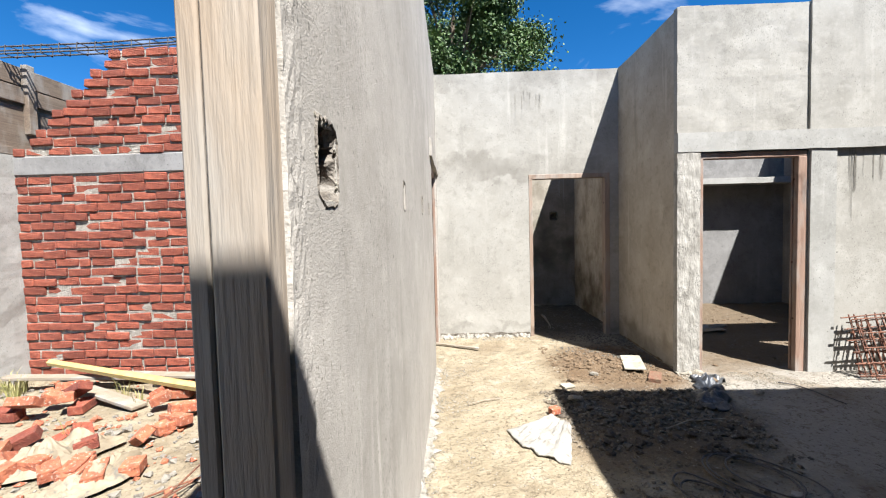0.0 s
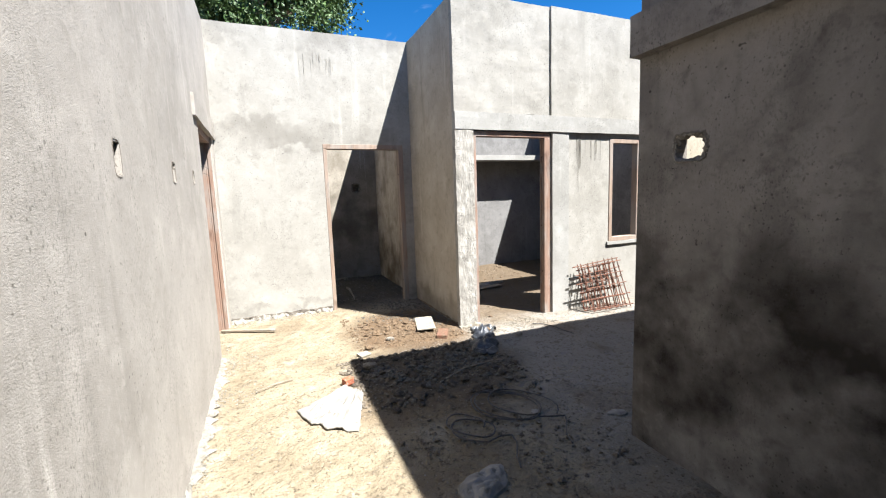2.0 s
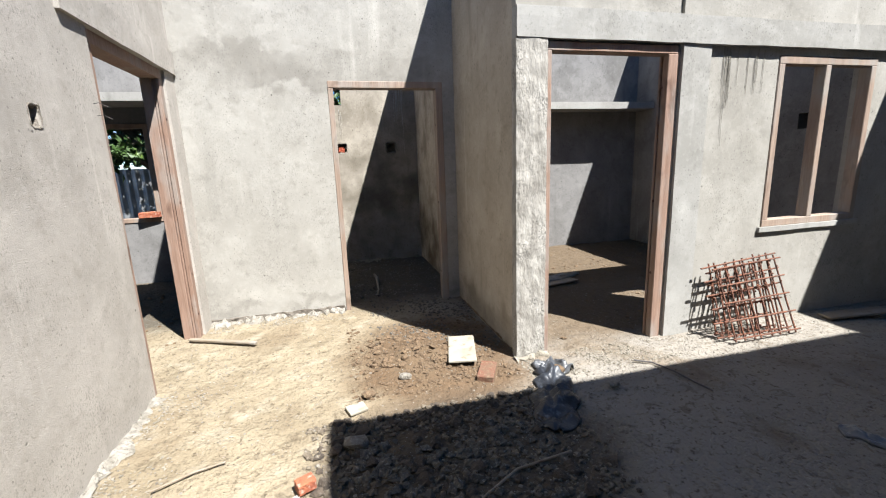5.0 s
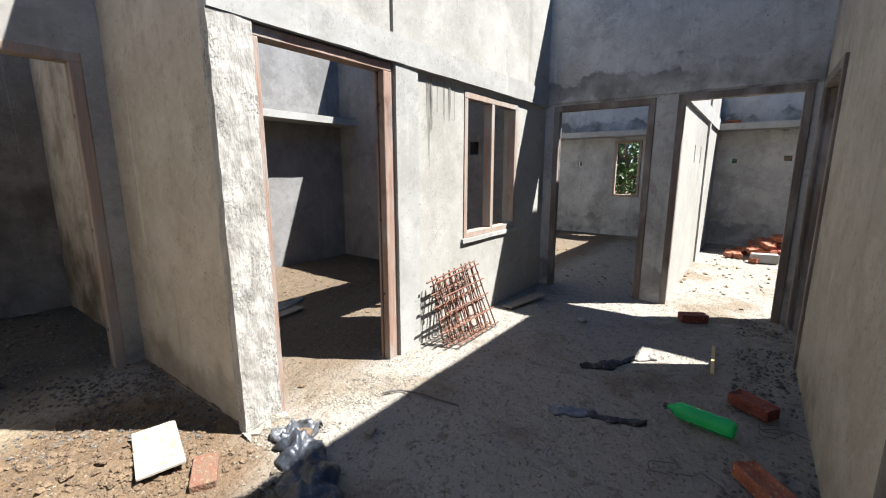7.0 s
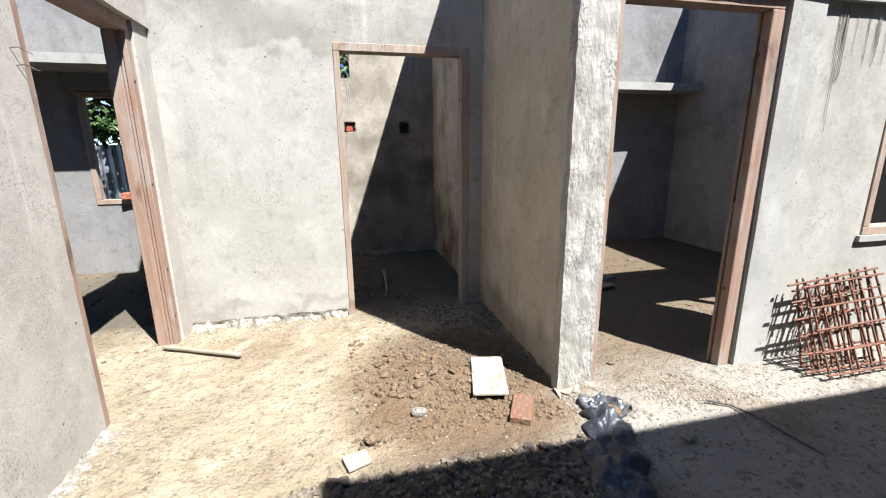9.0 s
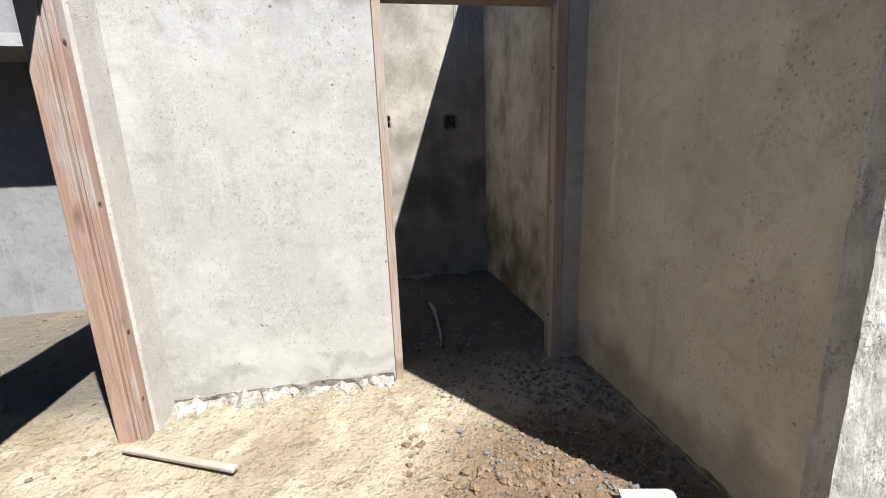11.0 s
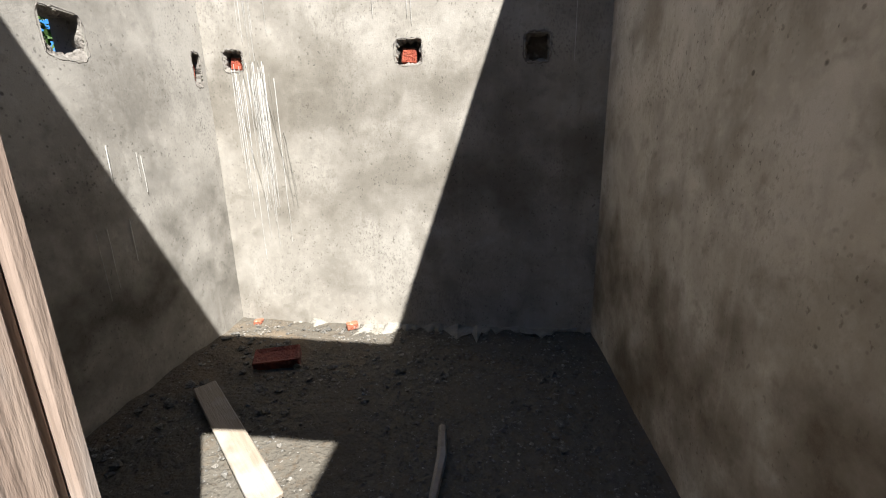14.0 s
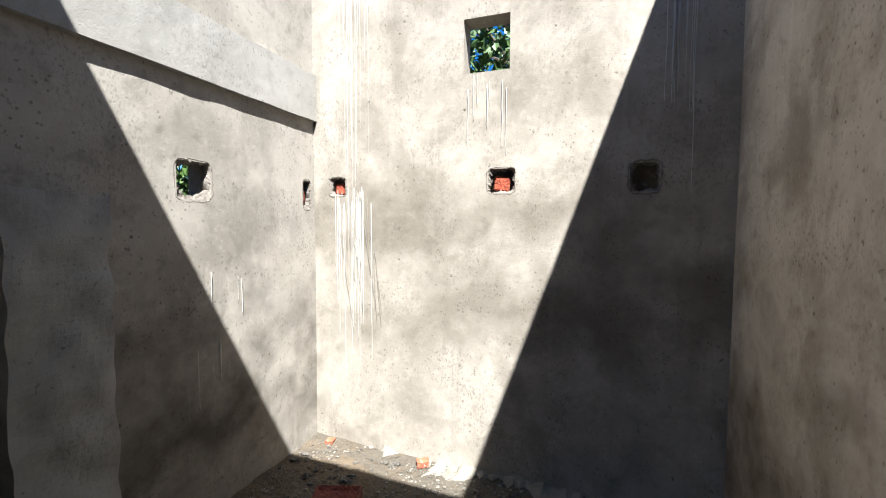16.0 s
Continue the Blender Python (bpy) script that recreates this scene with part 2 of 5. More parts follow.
def make_wood(name, a, b, knot, grain=(9, 9, 0.5)):
    n = Nodes(name, 0.75)
    c = n.mix(a, b, n.noise(5, 7, 0.35, 0.65, stretch=grain, warp=0.9), 0.8)
    c = n.mix(c, tuple(v * 0.6 for v in b), n.noise(16, 5, 0.60, 0.74, stretch=grain), 0.4)
    c = n.mix(c, knot, n.noise(3.2, 3, 0.62, 0.7, stretch=(1.5, 1.5, 0.8)), 0.7)
    c = n.mix(c, (0.25, 0.236, 0.215), n.noise(5, 8, 0.48, 0.66, stretch=(1, 1, 0.4)), 0.7)
    n.bump(n.noise(26, 5, 0.3, 0.7, stretch=grain), 0.4, 0.006)
    return n.done(c)


WOOD = make_wood("pinkish_sawn_timber", (0.238, 0.155, 0.115), (0.165, 0.099, 0.0693), (0.066, 0.033, 0.0198))
WOOD_PALE = make_wood("cement_stained_timber", (0.304, 0.247, 0.188), (0.231, 0.178, 0.129), (0.106, 0.0693, 0.0436), (2.6, 2.6, 0.22))
WOOD_OLD = make_wood("weathered_formwork_timber", (0.15, 0.112, 0.08), (0.09, 0.063, 0.044), (0.05, 0.034, 0.024), (9, 0.5, 9))
# frame timber again, its colour darkened for the shade these frames stand in
WOOD_SHADED = make_wood("shade_darkened_timber", (0.135, 0.105, 0.084), (0.09, 0.067, 0.052), (0.05, 0.034, 0.024), (3, 3, 0.3))
WOOD_FRAME = make_wood("grey_stained_timber", (0.265, 0.198, 0.152), (0.185, 0.13, 0.097), (0.0858, 0.0561, 0.0363), (3, 3, 0.3))
WOOD_X = make_wood("weathered_plank", (0.215, 0.178, 0.133), (0.15, 0.116, 0.08), (0.09, 0.06, 0.04), (0.6, 9, 9))
BRICK = make_simple("red_clay_brick", (0.264, 0.0647, 0.033), (0.145, 0.0304, 0.0172), 14, 0.9, (0.277, 0.132, 0.0858), 0.8, vary=0.6)
BRICK_DUSTY = make_simple("dusty_orange_brick", (0.343, 0.112, 0.0528), (0.218, 0.0594, 0.0297), 16, 0.9, (0.396, 0.33, 0.264), 0.7, vary=0.3)
BRICK_WET = make_simple("dark_red_brick", (0.172, 0.0363, 0.0198), (0.099, 0.0198, 0.0132), 16, 0.8, (0.264, 0.106, 0.066), 0.6)
MORTAR = make_simple("lumpy_mortar", (0.165, 0.145, 0.122), (0.0858, 0.0726, 0.0594), 6, 0.95, (0.218, 0.198, 0.172), 1.0)
JOINT = make_simple("pale_joint_mortar", (0.27, 0.245, 0.21), (0.15, 0.132, 0.11), 12, 0.95, (0.34, 0.32, 0.285), 1.0)
RUST = make_simple("rusty_steel", (0.145, 0.0495, 0.0231), (0.0594, 0.0264, 0.0165), 30, 0.7, (0.231, 0.0924, 0.0396), 0.5)
STEEL = make_simple("dark_steel", (0.066, 0.0561, 0.0528), (0.033, 0.0297, 0.0297), 30, 0.55, None, 0.4)
CLOD = make_simple("crumbly_soil", (0.15, 0.1, 0.058), (0.085, 0.055, 0.031), 18, 0.95, (0.2, 0.15, 0.092), 1.0)
DARK_CLOD = make_simple("dark_damp_earth", (0.07, 0.053, 0.038), (0.035, 0.027, 0.02), 18, 0.95, (0.12, 0.1, 0.08), 0.8)
RUBBLE = make_simple("mortar_rubble", (0.218, 0.198, 0.165), (0.132, 0.115, 0.0924), 22, 0.95, (0.297, 0.277, 0.244), 0.8)
FILLET = make_simple("white_mortar_fillet", (0.275, 0.255, 0.222), (0.16, 0.145, 0.118), 16, 0.95, (0.085, 0.073, 0.055), 1.0)
LIME = make_simple("pale_mortar_dropping", (0.238, 0.215, 0.175), (0.145, 0.129, 0.099), 9, 0.95, (0.231, 0.205, 0.172), 1.0)
TILE = make_simple("white_stone_tile", (0.285, 0.262, 0.215), (0.225, 0.202, 0.158), 7, 0.6, (0.15, 0.125, 0.085), 0.2)
SACK = make_simple("white_woven_sack", (0.24, 0.228, 0.205), (0.16, 0.148, 0.128), 7, 0.8, (0.11, 0.098, 0.08), 0.5)
OLD_SACK = make_simple("dirty_cream_sack", (0.218, 0.182, 0.125), (0.145, 0.115, 0.0759), 6, 0.8, (0.0858, 0.0792, 0.066), 0.3)
BLUE_BAG = make_simple("dark_blue_plastic", (0.0238, 0.0277, 0.0356), (0.00792, 0.00924, 0.0125), 9, 0.4, (0.0792, 0.0924, 0.112), 0.3)
GREY_BAG = make_simple("grey_plastic", (0.09, 0.094, 0.1), (0.035, 0.037, 0.042), 9, 0.3, (0.15, 0.155, 0.16), 0.2)
RAG = make_simple("dark_cloth", (0.033, 0.0343, 0.0409), (0.0119, 0.0125, 0.0165), 12, 0.85, (0.106, 0.112, 0.132), 0.3)
PVC = make_simple("yellow_bamboo_pole", (0.409, 0.304, 0.119), (0.343, 0.238, 0.0858), 12, 0.5, None, 0.1)
LEAF = make_simple("green_leaf", (0.042, 0.085, 0.012), (0.02, 0.05, 0.008), 1.2, 0.6, (0.075, 0.12, 0.018), 0.1)
BARK = make_simple("grey_bark", (0.16, 0.12, 0.09), (0.09, 0.07, 0.05), 9, 0.95, None, 0.8, (1, 1, 0.3))
EARTHY_BRICK = make_simple("soil_caked_brick", (0.132, 0.0561, 0.033), (0.112, 0.0759, 0.0462), 14, 0.92, (0.172, 0.125, 0.0792), 0.6)
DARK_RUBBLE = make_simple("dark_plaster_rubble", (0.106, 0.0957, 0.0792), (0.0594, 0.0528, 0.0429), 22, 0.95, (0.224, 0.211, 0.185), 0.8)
GRASS = make_simple("dry_grass", (0.18, 0.18, 0.054), (0.288, 0.243, 0.108), 4, 0.8, None, 0.1)
TIN = make_simple("corrugated_tin", (0.336, 0.352, 0.368), (0.24, 0.248, 0.264), 4, 0.45, None, 0.1, metal=0.7)
DUSTY_RUBBLE = make_simple("soil_dusted_rubble", (0.145, 0.119, 0.0858), (0.0858, 0.066, 0.0462), 14, 0.95, (0.238, 0.218, 0.185), 0.8)
CUT_BRICK = make_simple("broken_brick_face", (0.33, 0.066, 0.0264), (0.231, 0.0363, 0.0165), 25, 0.9, (0.363, 0.145, 0.0792), 0.8)

n_ = Nodes("green_bottle_plastic", 0.14)
n_.b.inputs["Transmission Weight"].default_value = 0.6
n_.b.inputs["IOR"].default_value = 1.25
GREEN_PET = n_.done((0.06, 0.66, 0.2))

# ---- builders ----


def link_bm(name, bm, material, parent=None, smooth=False):
    me = bpy.data.meshes.new(name)
    bm.to_mesh(me)
    bm.free()
    if smooth:
        for p in me.polygons:
            p.use_smooth = True
    me.materials.append(material)
    ob = new(name, me)
    if parent:
        ob.parent = parent
    return ob


def part(name, bm, material, parent, label="", smooth=False):
    ob = link_bm(name, bm, material, parent, smooth)
    return tagged(ob, label=label) if label else ob


def add_box(bm, x0, y0, z0, x1, y1, z1, bevel=0.0, m=None):
    ret = bmesh.ops.create_cube(bm, size=1.0)
    vs = ret["verts"]
    for v in vs:
        v.co = Vector(((x0 + x1) / 2 + v.co.x * (x1 - x0), (y0 + y1) / 2 + v.co.y * (y1 - y0), (z0 + z1) / 2 + v.co.z * (z1 - z0)))
    if bevel:
        es = list({e for v in vs for e in v.link_edges})
        out = bmesh.ops.bevel(bm, geom=es, offset=bevel, segments=1, affect="EDGES", profile=0.5)
        vs = list({v for f in out["faces"] for v in f.verts} | {v for v in vs if v.is_valid})
    if m is not None:
        bmesh.ops.transform(bm, matrix=m, verts=vs)
    return vs


def box_bm(*a, **k):
    bm = bmesh.new()
    add_box(bm, *a, **k)
    return bm


def tube(bm, pts, r, sides=6, closed=False, cap=True):
    pts = [Vector(p) for p in pts]
    rings = []
    n = len(pts)
    for i, p in enumerate(pts):
        a, b = pts[(i - 1) % n if closed else max(i - 1, 0)], pts[(i + 1) % n if closed else min(i + 1, n - 1)]
        d = (b - a).normalized()
        u = d.orthogonal().normalized() if not rings else (rings[-1][1] - d * rings[-1][1].dot(d)).normalized()
        w = d.cross(u)
        rr = r[i] if isinstance(r, (list, tuple)) else r
        rings.append(([bm.verts.new(p + rr * (math.cos(t) * u + math.sin(t) * w)) for t in (math.tau * k / sides for k in range(sides))], u))
    for i in range(n if closed else n - 1):
        A, B = rings[i][0], rings[(i + 1) % n][0]
        for k in range(sides):
            bm.faces.new((A[k], A[(k + 1) % sides], B[(k + 1) % sides], B[k]))
    if cap and not closed:
        bm.faces.new(list(reversed(rings[0][0])))
        bm.faces.new(rings[-1][0])


def wall(name, axis, a0, a1, d0, d1, z0, z1, holes=(), material=None, label="", step=0.45, wob=0.004, top_wob=0.012):
    """A slab wall along x or y, from a0 to a1, d0 to d1 thick, with openings (a, b, low, high) right through it."""
    A = sorted({a0, a1, *(v for h in holes for v in h[:2] if a0 < v < a1)})
    Z = sorted({z0, z1, *(v for h in holes for v in h[2:] if z0 < v < z1)})

    def fine(c):
        out = []
        for p, q in zip(c, c[1:]):
            k = max(1, round((q - p) / step))
            out += [p + (q - p) * i / k for i in range(k)]
        return out + [c[-1]]

    A, Z = fine(A), fine(Z)

    def solid(i, j):
        if not (0 <= i < len(A) - 1 and 0 <= j < len(Z) - 1):
            return False
        ca, cz = (A[i] + A[i + 1]) / 2, (Z[j] + Z[j + 1]) / 2
        return not any(h[0] < ca < h[1] and h[2] < cz < h[3] for h in holes)

    bm, made = bmesh.new(), {}

    def vert(i, j, k):
        if (i, j, k) not in made:
            a, z, d = A[i], Z[j], (d0, d1)[k]
            s = noise.noise(Vector((a * 1.7, z * 1.7, d * 9)))
            d += wob * s
            if j == len(Z) - 1:
                z += top_wob * noise.noise(Vector((a * 2.1, 7, d)))
            made[i, j, k] = bm.verts.new((a, d, z) if axis == "x" else (d, a, z))
        return made[i, j, k]

    for i in range(len(A) - 1):
        for j in range(len(Z) - 1):
            if not solid(i, j):
                continue
            for k in (0, 1):
                q = [vert(i, j, k), vert(i + 1, j, k), vert(i + 1, j + 1, k), vert(i, j + 1, k)]
                bm.faces.new(q)
            for (di, dj, p, q) in ((-1, 0, (i, j), (i, j + 1)), (1, 0, (i + 1, j), (i + 1, j + 1)), (0, -1, (i, j), (i + 1, j)), (0, 1, (i, j + 1), (i + 1, j + 1))):
                if not solid(i + di, j + dj):
                    bm.faces.new((vert(*p, 0), vert(*q, 0), vert(*q, 1), vert(*p, 1)))
    bmesh.ops.recalc_face_normals(bm, faces=bm.faces[:])
    ob = link_bm(name, bm, material or CEMENT)
    return tagged(ob, label=label, category="wall", kind="structure")


def trim(name, x0, y0, z0, x1, y1, z1, material, label, bevel=0.006, category="trim", parts=5):
    ob = link_bm(name, box_bm(x0, y0, z0, x1, y1, z1, bevel=bevel), material)
    return tagged(ob, label=label, category=category, kind="structure")


# ---- ground ----


def graded(near, lo, hi, far):
    k = round((hi - lo) / near)
    c = [lo + (hi - lo) * i / k for i in range(k + 1)]
    s, p = near, hi
    while p < far:
        s *= 1.6
        p += s
        c.append(p)
    s, p = near, lo
    while p > -far:
        s *= 1.6
        p -= s
        c.insert(0, p)
    return c


def ground_z(x, y):
    v = Vector((x, y, 0))
    z = 0.012 * noise.noise(v * 1.3) + 0.009 * noise.noise(v * 5) + 0.004 * noise.noise(v * 15)
    # worn soil heaped by the column
    z += 0.07 * math.exp(-((x - 1.75) ** 2 / 0.12 + (y - 4.5) ** 2 / 0.08)) * (0.7 + 0.6 * noise.noise(v * 9))
    # loose rubble banked along the bath's side wall
    z += 0.05 * math.exp(-(((x - 0.2) / 0.75) ** 2)) * max(0.0, min(1.0, (y - 6.3) / 0.6)) * (0.8 + 0.5 * noise.noise(v * 6)) * (y < 7.95) * (0.0 < x < 2.5)
    return z - 0.012


def make_ground_sheet():
    X, Y = graded(0.05, -5.0, 7.0, 600), graded(0.05, -0.6, 8.0, 600)
    vs = [(x, y, ground_z(x, y)) for y in Y for x in X]
    w = len(X)
    fs = [(j * w + i, j * w + i + 1, (j + 1) * w + i + 1, (j + 1) * w + i) for j in range(len(Y) - 1) for i in range(w - 1)]
    me = bpy.data.meshes.new("ground")
    me.from_pydata(vs, [], fs)
    for p in me.polygons:
        p.use_smooth = True
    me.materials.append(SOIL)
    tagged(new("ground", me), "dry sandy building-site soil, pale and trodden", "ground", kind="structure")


make_ground_sheet()

# ---- walls ----
TOP = 3.48
wall("wall_left", "y", 0.70, 5.735, -0.11, 0.0, -0.1, TOP, [(4.45, 5.53, -0.2, 2.17), (0.862, 0.972, 1.525, 1.66), (2.03, 2.10, 1.56, 1.68), (3.09, 3.16, 1.58, 1.69), (3.86, 3.92, 1.6, 1.69)], CEMENT_ROUGH, "grey rough cement-plastered wall with chased socket holes")
wall("wall_entrance", "y", -0.37, 0.70, -0.11, 0.0, 2.17, TOP, (), CEMENT_ROUGH, "grey plastered wall above the entrance")
wall("wall_back", "x", -0.14, 2.39, 5.735, 5.87, -0.1, TOP, [(1.215, 2.275, -0.2, 2.14)], CEMENT_BACK, "sunlit cream-grey cement-plastered wall with a doorway")
wall("wall_projecting", "y", 4.24, 5.87, 2.39, 2.575, -0.1, TOP, [], CEMENT_TAN, "shaded tan plastered wall with pale vertical streaks")
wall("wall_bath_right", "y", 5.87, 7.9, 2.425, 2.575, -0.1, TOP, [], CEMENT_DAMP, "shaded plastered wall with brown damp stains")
wall("wall_facing", "x", 2.575, 6.25, 4.262, 4.42, -0.1, TOP, [(2.575, 3.60, -0.2, 2.13), (4.5, 5.52, 0.78, 2.08)], CEMENT, "grey plastered wall with a doorway and window")
wall("wall_right", "y", 1.78, 7.7, 6.25, 6.4, -0.1, TOP, [(3.07, 4.15, -0.2, 2.13), (1.84, 2.87, -0.2, 2.14), (5.05, 5.18, 1.6, 1.76)], CEMENT_BLUE, "shaded grey plastered wall with two doorways")
wall("wall_near", "x", 2.46, 6.4, 1.70, 1.78, -0.1, 3.97, [(5.12, 6.17, -0.2, 2.13)], CEMENT_TAN, "shaded brownish plastered wall")
wall("wall_block", "y", -0.37, 1.905, 2.378, 2.46, -0.1, 3.76, [(1.53, 1.68, 1.575, 1.695)], CEMENT_DAMP_SHADE, "damp plastered wall darkened for its shade, with a hole through it")
wall("wall_behind", "x", -0.6, 11.0, -0.56, -0.41, -0.1, 3.5, (), CEMENT, "plain plastered wall")
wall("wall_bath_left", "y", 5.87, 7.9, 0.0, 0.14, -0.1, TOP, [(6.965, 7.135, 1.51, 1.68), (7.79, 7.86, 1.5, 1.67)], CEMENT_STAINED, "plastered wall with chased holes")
wall("wall_bath_back", "x", -0.1, 2.6, 7.9, 8.03, -0.1, TOP, [(1.13, 1.385, 2.225, 2.515), (0.262, 0.372, 1.58, 1.69), (1.275, 1.42, 1.575, 1.705), (1.98, 2.11, 1.565, 1.705)], CEMENT_BATH, "stained plastered wall with a small square opening")
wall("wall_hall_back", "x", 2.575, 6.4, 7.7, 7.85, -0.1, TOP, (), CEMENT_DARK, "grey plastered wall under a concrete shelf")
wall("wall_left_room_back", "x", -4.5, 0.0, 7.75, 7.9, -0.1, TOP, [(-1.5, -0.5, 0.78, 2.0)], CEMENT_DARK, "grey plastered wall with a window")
wall("wall_left_room_side", "y", 4.63, 7.75, -4.65, -4.5, -0.1, 2.36, (), CEMENT_BLUE, "grey plastered wall")
wall("wall_far", "y", -0.37, 6.6, 11.0, 11.15, -0.1, TOP, [(4.14, 4.69, 0.83, 2.02), (5.38, 5.48, 1.5, 1.6), (2.49, 2.58, 1.53, 1.62), (1.69, 1.81, 1.56, 1.66)], CEMENT_BLUE, "mould-stained grey plastered wall")
wall("wall_between_rooms", "x", 6.4, 11.0, 2.82, 2.95, -0.1, TOP, [(7.55, 7.62, 1.5, 1.72), (8.2, 8.27, 1.5, 1.72)], CEMENT, "sunlit pale plastered wall")
wall("wall_far_room", "x", 6.4, 11.0, 6.5, 6.6, -0.1, TOP, (), CEMENT_BLUE, "grey plastered wall")
# unseen partition, added to block sun for the floor patch by door_7
wall("wall_added_partition", "x", 4.4, 6.4, 0.68, 0.82, -0.1, 2.8, (), CEMENT, "unseen plain partition wall added to block sun")
# unseen; height set so its shadow edge bounds that sun patch
wall("wall_east", "y", -0.37, 1.63, 6.25, 6.4, -0.1, 3.9, (), CEMENT_BLUE, "plain plastered wall")
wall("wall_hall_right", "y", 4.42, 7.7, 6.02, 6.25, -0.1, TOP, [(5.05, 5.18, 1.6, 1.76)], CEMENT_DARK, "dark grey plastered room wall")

# ---- trims, beams and slabs ----


def rough_slab(name, x0, y0, z0, x1, y1, z1, material, label, amp=0.006, step=0.03, freq=14.0, category="trim"):
    """A box whose faces and arrises are uneven, as hacked or hand-thrown plaster."""
    def cuts(a, b):
        k = max(1, min(90, round((b - a) / step)))
        return [a + (b - a) * i / k for i in range(k + 1)]

    X, Y, Z = cuts(x0, x1), cuts(y0, y1), cuts(z0, z1)
    bm, made = bmesh.new(), {}

    def vert(i, j, k):
        if (i, j, k) not in made:
            p = Vector((X[i], Y[j], Z[k]))
            made[i, j, k] = bm.verts.new(p + amp * noise.noise_vector(p * freq))
        return made[i, j, k]

    nx, ny, nz = len(X) - 1, len(Y) - 1, len(Z) - 1
    for i in range(nx):
        for j in range(ny):
            for k in (0, nz):
                bm.faces.new((vert(i, j, k), vert(i + 1, j, k), vert(i + 1, j + 1, k), vert(i, j + 1, k)))
        for k in range(nz):
            for j in (0, ny):
                bm.faces.new((vert(i, j, k), vert(i + 1, j, k), vert(i + 1, j, k + 1), vert(i, j, k + 1)))
    for j in range(ny):
        for k in range(nz):
            for i in (0, nx):
                bm.faces.new((vert(i, j, k), vert(i, j + 1, k), vert(i, j + 1, k + 1), vert(i, j, k + 1)))
    bmesh.ops.recalc_face_normals(bm, faces=bm.faces[:])
    return tagged(link_bm(name, bm, material), label, category, kind="structure")


rough_slab("column_face", 2.362, 4.228, -0.05, 2.578, 4.30, 2.128, WHITE_HACKED, "hacked whitish concrete column face with pitted ridges", 0.0045, 0.024, 11, "column")
rough_slab("pilaster", 3.612, 4.235, -0.05, 3.85, 4.30, 2.13, CONCRETE, "smooth grey plastered pilaster beside the doorway", 0.003, 0.08, 3, "column")
rough_slab("beam_band", 2.364, 4.222, 2.13, 6.248, 4.30, 2.31, CONCRETE, "pale plastered lintel band over doorway and window", 0.004, 0.06, 6, "beam")
rough_slab("upper_panel_1", 2.362, 4.235, 2.312, 3.565, 4.30, TOP, CEMENT, "sunlit plaster panel with a chipped dark arris", 0.005, 0.05, 8)
rough_slab("upper_panel_2", 3.60, 4.239, 2.312, 6.248, 4.30, TOP + 0.02, CEMENT, "sunlit grey plaster panel", 0.003, 0.08, 5)
rough_slab("beam_block", 2.31, -0.36, 2.13, 2.62, 1.915, 2.335, CEMENT_DAMP_SHADE, "plastered beam projecting over the shaded wall", 0.004, 0.07, 6, "beam")
rough_slab("beam_left", -0.02, 4.2, 2.17, 0.022, 5.73, 2.345, CEMENT_ROUGH, "rough plastered lintel over the side doorway", 0.004, 0.06, 6, "beam")
rough_slab("entrance_arris", -0.02, 0.708, -0.05, 0.009, 0.775, 2.165, CEMENT_ROUGH, "coarse broken plaster edge beside the timber frame", 0.0028, 0.012, 60)
rough_slab("beam_bath", 0.13, 5.875, 2.045, 0.168, 7.895, 2.33, CEMENT, "rough plastered beam along the wall", 0.004, 0.06, 6, "beam")
rough_slab("bath_pier", 0.13, 6.35, -0.05, 0.245, 6.635, 1.5, CONCRETE, "thick plaster pier with a ragged edge", 0.016, 0.02, 9)
rough_slab("shelf_hall", 2.58, 7.295, 2.085, 6.015, 7.7, 2.18, CONCRETE, "pale concrete shelf slab", 0.003, 0.1, 5, "shelf")
rough_slab("shelf_left_room", -4.4, 7.22, 2.19, -0.145, 7.75, 2.28, CONCRETE, "pale concrete shelf slab over the window", 0.003, 0.1, 5, "shelf")
rough_slab("shelf_far", 10.55, 2.96, 2.09, 11.0, 6.49, 2.2, CONCRETE, "pale concrete shelf slab", 0.003, 0.1, 5, "shelf")
rough_slab("shelf_store", 10.55, -0.36, 2.11, 11.0, 2.81, 2.22, CONCRETE, "pale concrete shelf slab", 0.003, 0.1, 5, "shelf")
rough_slab("pilaster_store", 8.85, 2.795, -0.05, 9.05, 2.84, TOP, CONCRETE, "pale plastered pilaster", 0.003, 0.1, 5, "column")
rough_slab("beam_store", 6.42, 2.79, 2.1, 10.99, 2.84, 2.3, CONCRETE, "pale plastered band", 0.003, 0.1, 5, "beam")
rough_slab("pier_head", 6.235, 1.79, 2.16, 6.30, 4.22, 2.36, CEMENT_BLUE, "ragged edge of damp plaster", 0.006, 0.05, 7)

# ---- door frames and windows ----


def empty(name, label, category, kind="", group="", at=(0, 0, 0)):
    ob = new(name)
    ob.empty_display_size = 0.1
    return tagged(ob, label, category, group, kind)


